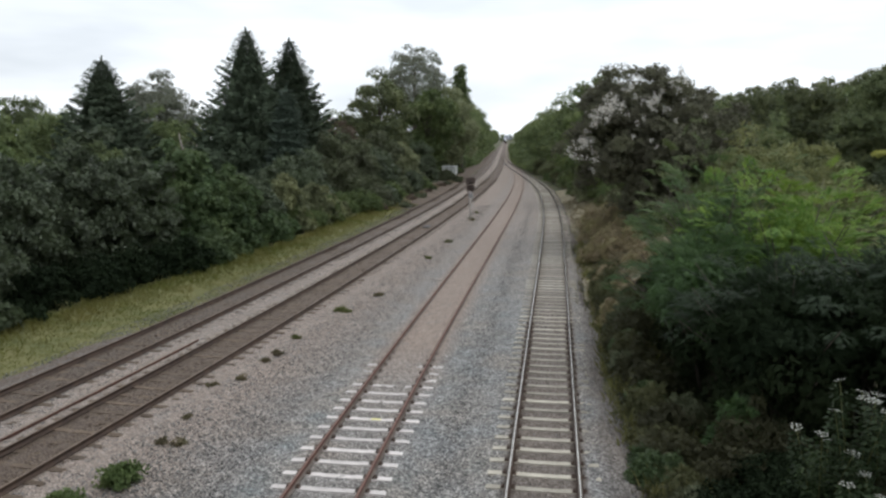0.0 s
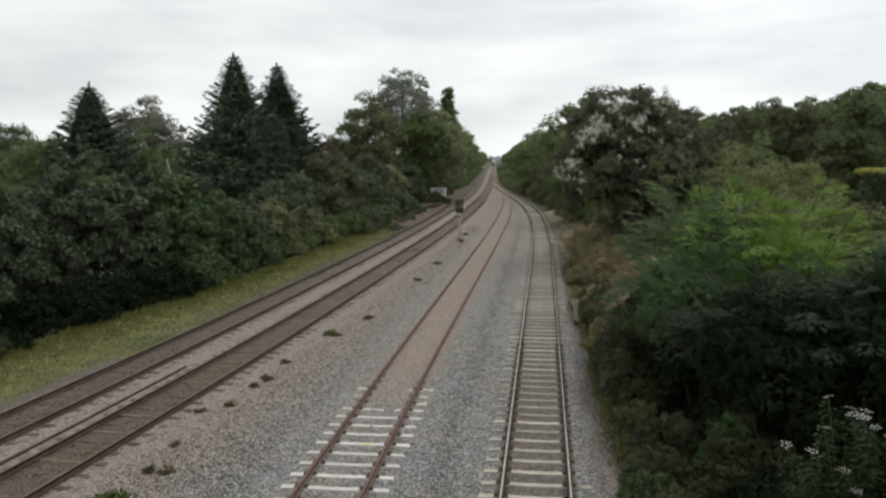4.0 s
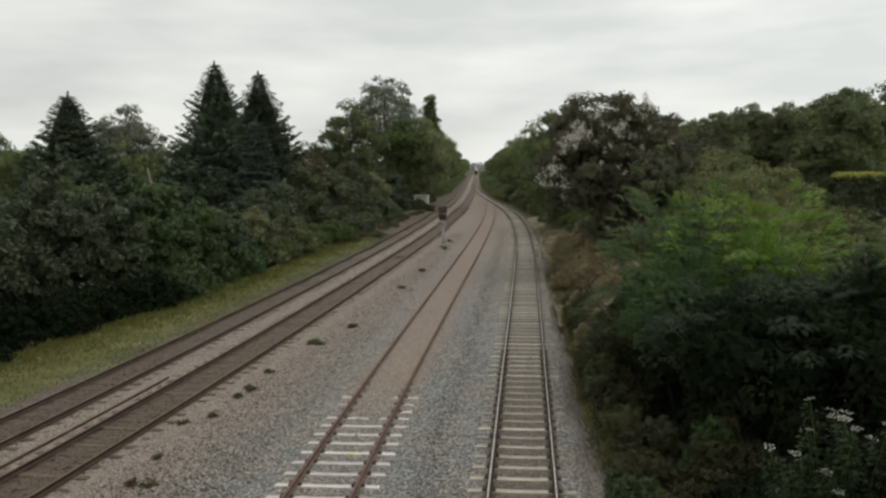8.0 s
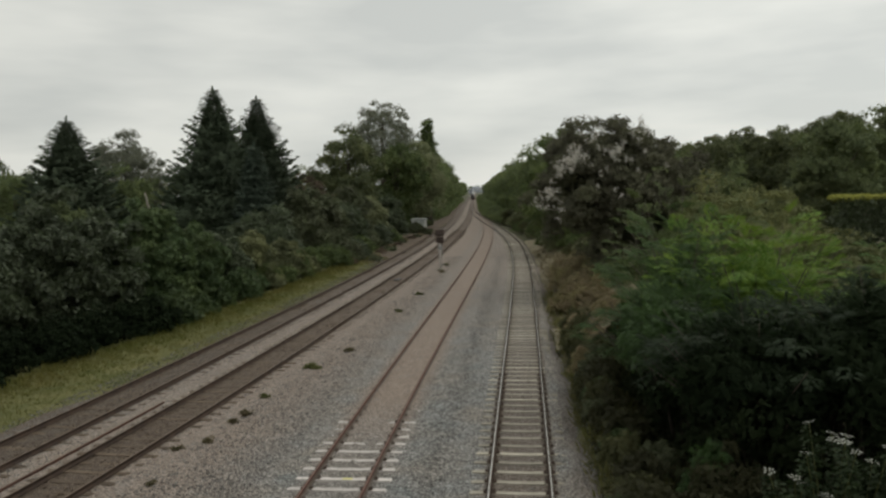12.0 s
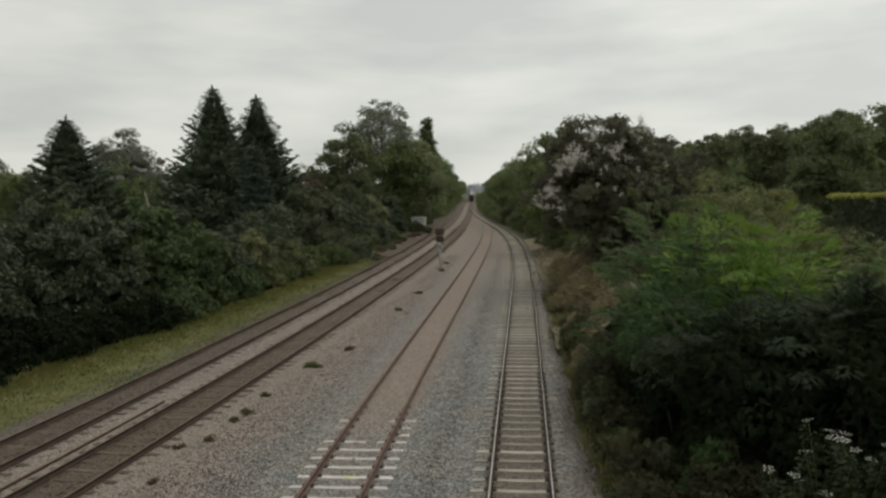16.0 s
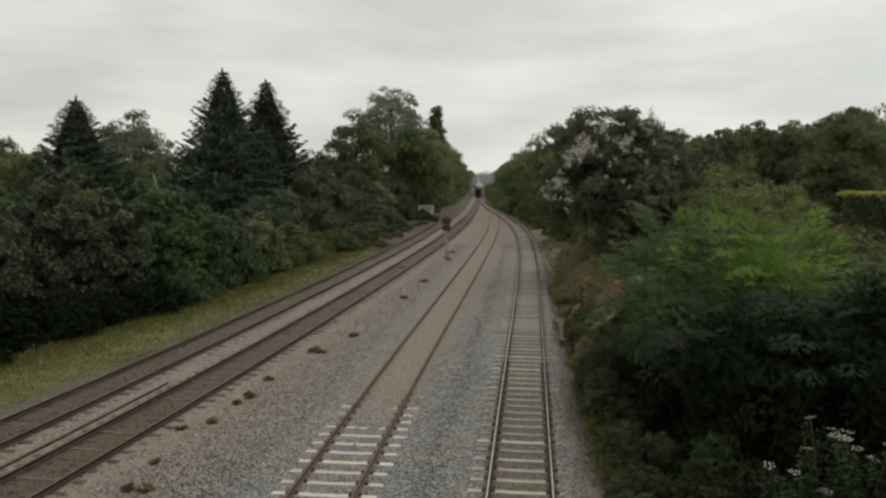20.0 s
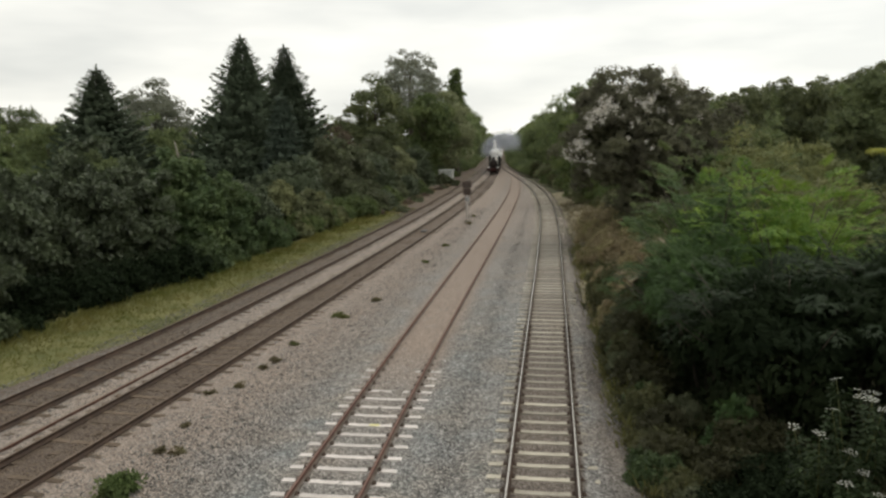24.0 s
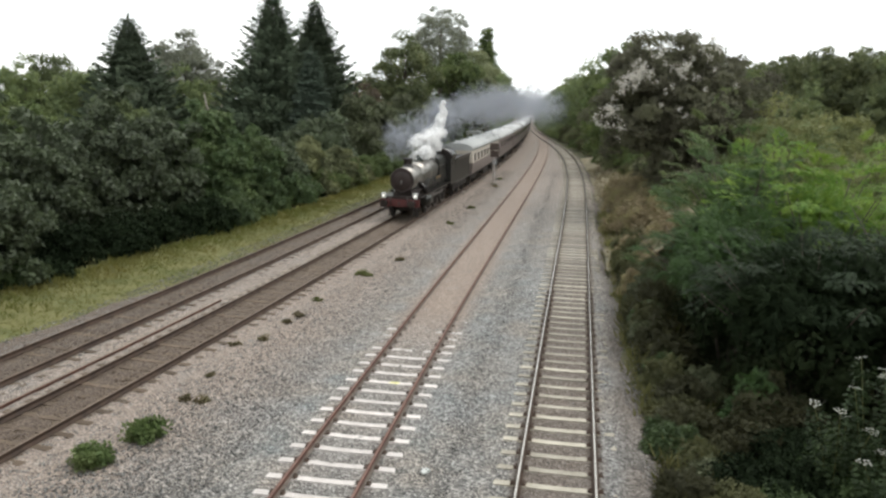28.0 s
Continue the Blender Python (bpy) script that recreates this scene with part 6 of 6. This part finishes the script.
DULL_WEED = leaf("dull_weed_leaf", (0.098, 0.083, 0.050), (0.245, 0.205, 0.126), (0.167, 0.160, 0.087))
FRESH_WEED = leaf("fresh_weed_leaf", (0.069, 0.110, 0.039), (0.167, 0.225, 0.083), (0.196, 0.235, 0.096))
DULL, FRESH = "dull brown-green weed tuft growing in the ballast", "fresh green weed clump growing in the ballast"
for i, (x, y, s, m) in enumerate([(-4.5, 30.4, 0.65, 0), (-4.2, 30.2, 0.5, 0), (-3.1, 33.4, 0.55, 1), (-5.5, 26.1, 0.45, 0), (-5.77, 24.1, 0.5, 1), (-6.0, 23.3, 0.4, 1),
                                  (-6.28, 21.5, 0.4, 1), (-7.0, 20.9, 0.4, 1), (-6.5, 16.7, 0.45, 1), (-6.95, 16.8, 0.4, 1), (-7.0, 14.7, 0.98, 2), (-7.6, 13.5, 0.9, 2),
                                  (2.5, 64.5, 0.7, 1), (3.2, 71, 0.6, 0), (-1.0, 44, 0.5, 0), (0.3, 51, 0.6, 0), (-6.9, 18.4, 0.3, 1)]):
    weed(x, y, s, (WEED, DULL_WEED, FRESH_WEED)[m], FRESH if m == 2 else DULL, 400 + i)


# ---- tall plants with white flower heads near the bridge ----
def flower_plant(x, y, height, seed):
    r = np.random.default_rng(seed)
    ob = thing("flowering_plant", pose(x, y, GROUND_Z - 0.3, 0, 0, seed * 53 % 360), "tall plant with flat white flower heads", "plant", "flowering plants")
    leaves, axes = [], []
    for k in range(4):
        a = k * 1.57 + r.uniform(0, 0.5)
        h = height * r.uniform(0.72, 1.02)
        tip = np.array([0.5 * math.cos(a), 0.5 * math.sin(a), h])
        part("stem", tube([(0.08 * math.cos(a), 0.08 * math.sin(a), -0.1), tuple(tip * (0.5, 0.5, 0.6)), tuple(tip)], [0.018, 0.013, 0.006], 6), WEED, ob)
        for j in range(34):
            t = 0.25 + 0.72 * j / 34
            spread = np.array([math.cos(j * 2.4), math.sin(j * 2.4), 0.0]) * r.uniform(0.04, 0.26) * (1.25 - t)
            leaves.append(tip * np.array([t, t, t]) + spread)
            axes.append(np.array([math.cos(j * 2.4), math.sin(j * 2.4), -0.1]))
        for j in range(2 if k == 1 else 1):
            at = tip + (0 if j == 0 else 1) * np.array([r.normal(0, 0.11), r.normal(0, 0.11), -0.07 * j])
            v, f = scatter("umbel", at[None], np.array([[r.normal(0, 0.15), r.normal(0, 0.15), 1.0]]), r.uniform(0.15, 0.22), r, 0.0)
            mesh_part("flower_head", np_mesh("flower_head", v, f, FLOWER_WHITE), ob, "flat white flower head")
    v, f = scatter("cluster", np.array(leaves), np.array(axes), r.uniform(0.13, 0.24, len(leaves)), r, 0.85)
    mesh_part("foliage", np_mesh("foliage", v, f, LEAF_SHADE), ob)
    return ob


for i, (x, y, h) in enumerate([(7.1, 12.9, 2.4), (7.75, 13.0, 3.0), (7.6, 12.0, 1.6), (8.4, 13.1, 2.8)]):
    flower_plant(x, y, h, 500 + i)

# white seed heads of the climber that hangs over the reddish tree
r = np.random.default_rng(81)
garland = np.array([(10.4, 9.3), (9.9, 8.8), (9.5, 8.4), (8.9, 6.9), (8.7, 6.2), (9.4, 5.7), (12.6, 9.4), (13.7, 8.7), (14.4, 10.7), (11.3, 10.5)])
share = np.array([0.14, 0.12, 0.10, 0.15, 0.12, 0.07, 0.09, 0.08, 0.07, 0.06])
tufts, per = 135, 16
pick = r.choice(len(garland), tufts, p=share)
tuft = garland[pick] + r.normal(0, 1, (tufts, 2)) * np.array([0.24, 0.30])
loose = r.random(tufts) < 0.14
tuft[loose] = np.stack([r.uniform(10.0, 16.8, loose.sum()), r.uniform(6.5, 10.6, loose.sum())], -1)
k = np.repeat(np.arange(tufts), per)
n = len(k)
cx, cz = tuft[k, 0] + r.normal(0, 0.085, n), tuft[k, 1] + r.normal(0, 0.11, n)
cy = 50 - 0.95 * np.sqrt(np.maximum(25 - (tuft[k, 0] - 13.3) ** 2, 1.0)) - 0.75 + r.normal(0, 0.10, n) - 0.25 * r.random(tufts)[k]
v, f = scatter("cluster", np.stack([cx, cy, cz], -1), ball(n, r) + np.array([0, -0.3, 0.3]), 0.085 * r.uniform(0.5, 1.4, n), r, 0.75, unit(np.array([[0.1, -0.6, 0.8]]) + 0 * ball(n, r)))
climber = new("climber", np_mesh("climber", v, f, SEED_WHITE))
tagged(climber, "white fluffy seed heads of a climbing plant", "climber", kind="stuff")

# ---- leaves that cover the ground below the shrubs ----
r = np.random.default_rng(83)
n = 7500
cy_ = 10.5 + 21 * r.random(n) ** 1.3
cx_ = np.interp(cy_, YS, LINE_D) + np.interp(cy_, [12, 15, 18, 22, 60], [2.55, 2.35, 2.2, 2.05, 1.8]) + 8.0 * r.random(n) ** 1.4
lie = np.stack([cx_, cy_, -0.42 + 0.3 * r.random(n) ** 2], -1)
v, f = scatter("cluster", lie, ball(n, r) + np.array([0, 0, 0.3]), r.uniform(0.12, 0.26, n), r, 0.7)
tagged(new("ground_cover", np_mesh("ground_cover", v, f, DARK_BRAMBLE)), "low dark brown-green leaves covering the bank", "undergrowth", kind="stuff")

# ---- clipped yellow hedge in a garden beyond the bank ----
r = np.random.default_rng(91)
n = 2600
p = np.stack([r.uniform(-5, 5, n), r.uniform(-0.8, 0.8, n), 6.6 + r.normal(0, 0.06, n)], -1)
v, f = scatter("cluster", p, ball(n, r) + np.array([0, 0, 0.8]), 0.2, r)
hedge = thing("garden_hedge", pose(30.7, 43, -0.5, 0, 0, -6), "tall clipped hedge with a yellow-green top", "hedge")
# yellow of its own, made brighter to paint the light on the top
mesh_part("hedge_top", np_mesh("hedge_top", v, f, LEAF_YELLOW), hedge, "yellow-green clipped top, colour raised as if lit from above")
p = np.stack([r.uniform(-5, 5, 5000), np.where(r.random(5000) < 0.7, -0.8, r.uniform(-0.8, 0.8, 5000)), r.uniform(0.2, 6.5, 5000)], -1)
v, f = scatter("cluster", p, ball(5000, r), 0.34, r)
mesh_part("hedge_side", np_mesh("hedge_side", v, f, LEAF_DARK), hedge)

# ---- sleepers ----
SLEEPERS = {"C": sleeper_mesh(CONCRETE), "D": sleeper_mesh(OLD_CONCRETE), "A": sleeper_mesh(DARK_SLEEPER)}
CLIP = clip_mesh()


def lay_sleepers(track, line, me, y0, count, clips, sink=0.0, bury=1e9):
    y = y0
    jog = random.Random(int(y0 * 10) + count)
    rows = []
    for k in range(count):
        a = heading(line, y)
        s = mesh_part("sleeper", me, track)
        s.matrix_basis = pose(at_line(line, y) + jog.uniform(-0.02, 0.02), y, jog.uniform(-0.006, 0.003) * (1 + 500 * sink) - sink - (0.008 * max(0, y - bury) if k != 21 else 0.004), 0, 0, -math.degrees(a) + jog.uniform(-0.6, 0.6))
        if k < clips:
            rows.append(s)
            for off in (-0.86, -0.645, 0.645, 0.86):
                c = mesh_part("rail_clip", CLIP, s)
                c.matrix_basis = pose(off, 0, 0, 0, 0, 0 if off > 0 else 180)
        y += 0.65 * math.cos(a)
    return rows


siding = lay_sleepers(TRACK_C, LINE_C, SLEEPERS["C"], 9.2, 33, 24, 0.0, 20.3)
YELLOW = plain("faded_yellow_paint", (0.74, 0.69, 0.26), (0.80, 0.76, 0.42), 0.7, 9.0)
part("paint_mark", box(-0.02, 0.24, -0.05, 0.05, -0.163, -0.154, 0.002), YELLOW, siding[14], "faded yellow paint mark")
lay_sleepers(TRACK_D, LINE_D, SLEEPERS["D"], 9.2, 240, 30)
lay_sleepers(TRACK_B, LINE_B, SLEEPERS["A"], 9.2, 190, 0, 0.003)
lay_sleepers(TRACK_A, LINE_A, SLEEPERS["A"], 13.2, 160, 0, 0.004)


# ---- what moves ----
FRONT = [(0.0, 805.0), (8.0, 590.0), (14.5, 412.0), (17.0, 343.0), (20.0, 263.0), (21.5, 222.0), (23.5, 168.5), (25.0, 126.0), (26.0, 96.0), (27.0, 70.0), (28.0, 44.0)]


def front_arc(t):
    """How far along the running line the front of the train stands."""
    ts, fy = np.array([q[0] for q in FRONT]), np.array([q[1] for q in FRONT])
    m = np.gradient(fy, ts)
    i = int(np.clip(np.searchsorted(ts, t) - 1, 0, len(ts) - 2))
    h = ts[i + 1] - ts[i]
    s = (t - ts[i]) / h
    y = ((2 * s ** 3 - 3 * s ** 2 + 1) * fy[i] + (s ** 3 - 2 * s ** 2 + s) * h * m[i] + (3 * s ** 2 - 2 * s ** 3) * fy[i + 1] + (s ** 3 - s ** 2) * h * m[i + 1])
    return float(np.interp(y, YS, ARC_B))


def on_line(arc, length):
    """The pose of a vehicle whose front is at arc and which is length long."""
    ya, yb = float(np.interp(arc, ARC_B, YS)), float(np.interp(arc + length, ARC_B, YS))
    xa, xb = at_line(LINE_B, ya), at_line(LINE_B, yb)
    return pose(xa, ya, 0, 0, 0, 180 - math.degrees(math.atan2(xb - xa, yb - ya)))


def motions():
    times = [0.5 * k for k in range(57)]
    walk(LOCO, [(t, on_line(front_arc(t), 11.0)) for t in times])
    walk(TENDER, [(t, on_line(front_arc(t) + 11.2, 6.7)) for t in times])
    for k, c in enumerate(COACHES):
        walk(c, [(t, on_line(front_arc(t) + 18.6 + 20.0 * k, 19.4)) for t in times])
    walk(STEAM_PUFF, [(t, on_line(front_arc(t) + 2.2, 9.0)) for t in times])
    for k, s in enumerate(SMOKE_DRIFTS):
        walk(s, [(t, on_line(front_arc(t) + 3.0 + 6.5 * k, 6.0)) for t in times])
    start = front_arc(0.0)
    steps = [k / FPS for k in range(28 * FPS + 1)]
    turn = [-(start - front_arc(t)) / DRIVER_R for t in steps]
    for y, w in zip(DRIVERS_Y, DRIVERS):
        walk(w, [(t, Matrix.Translation((0, y, DRIVER_R)) @ Matrix.Rotation(a, 4, "X")) for t, a in zip(steps, turn)])
    for rod, s in RODS:
        lag = 0 if s > 0 else math.pi / 2
        walk(rod, [(t, Matrix.Translation((0, DRIVERS_Y[1] + 0.36 * math.cos(a + lag), DRIVER_R + 0.36 * math.sin(a + lag)))) for t, a in zip(steps, turn)])


motions()
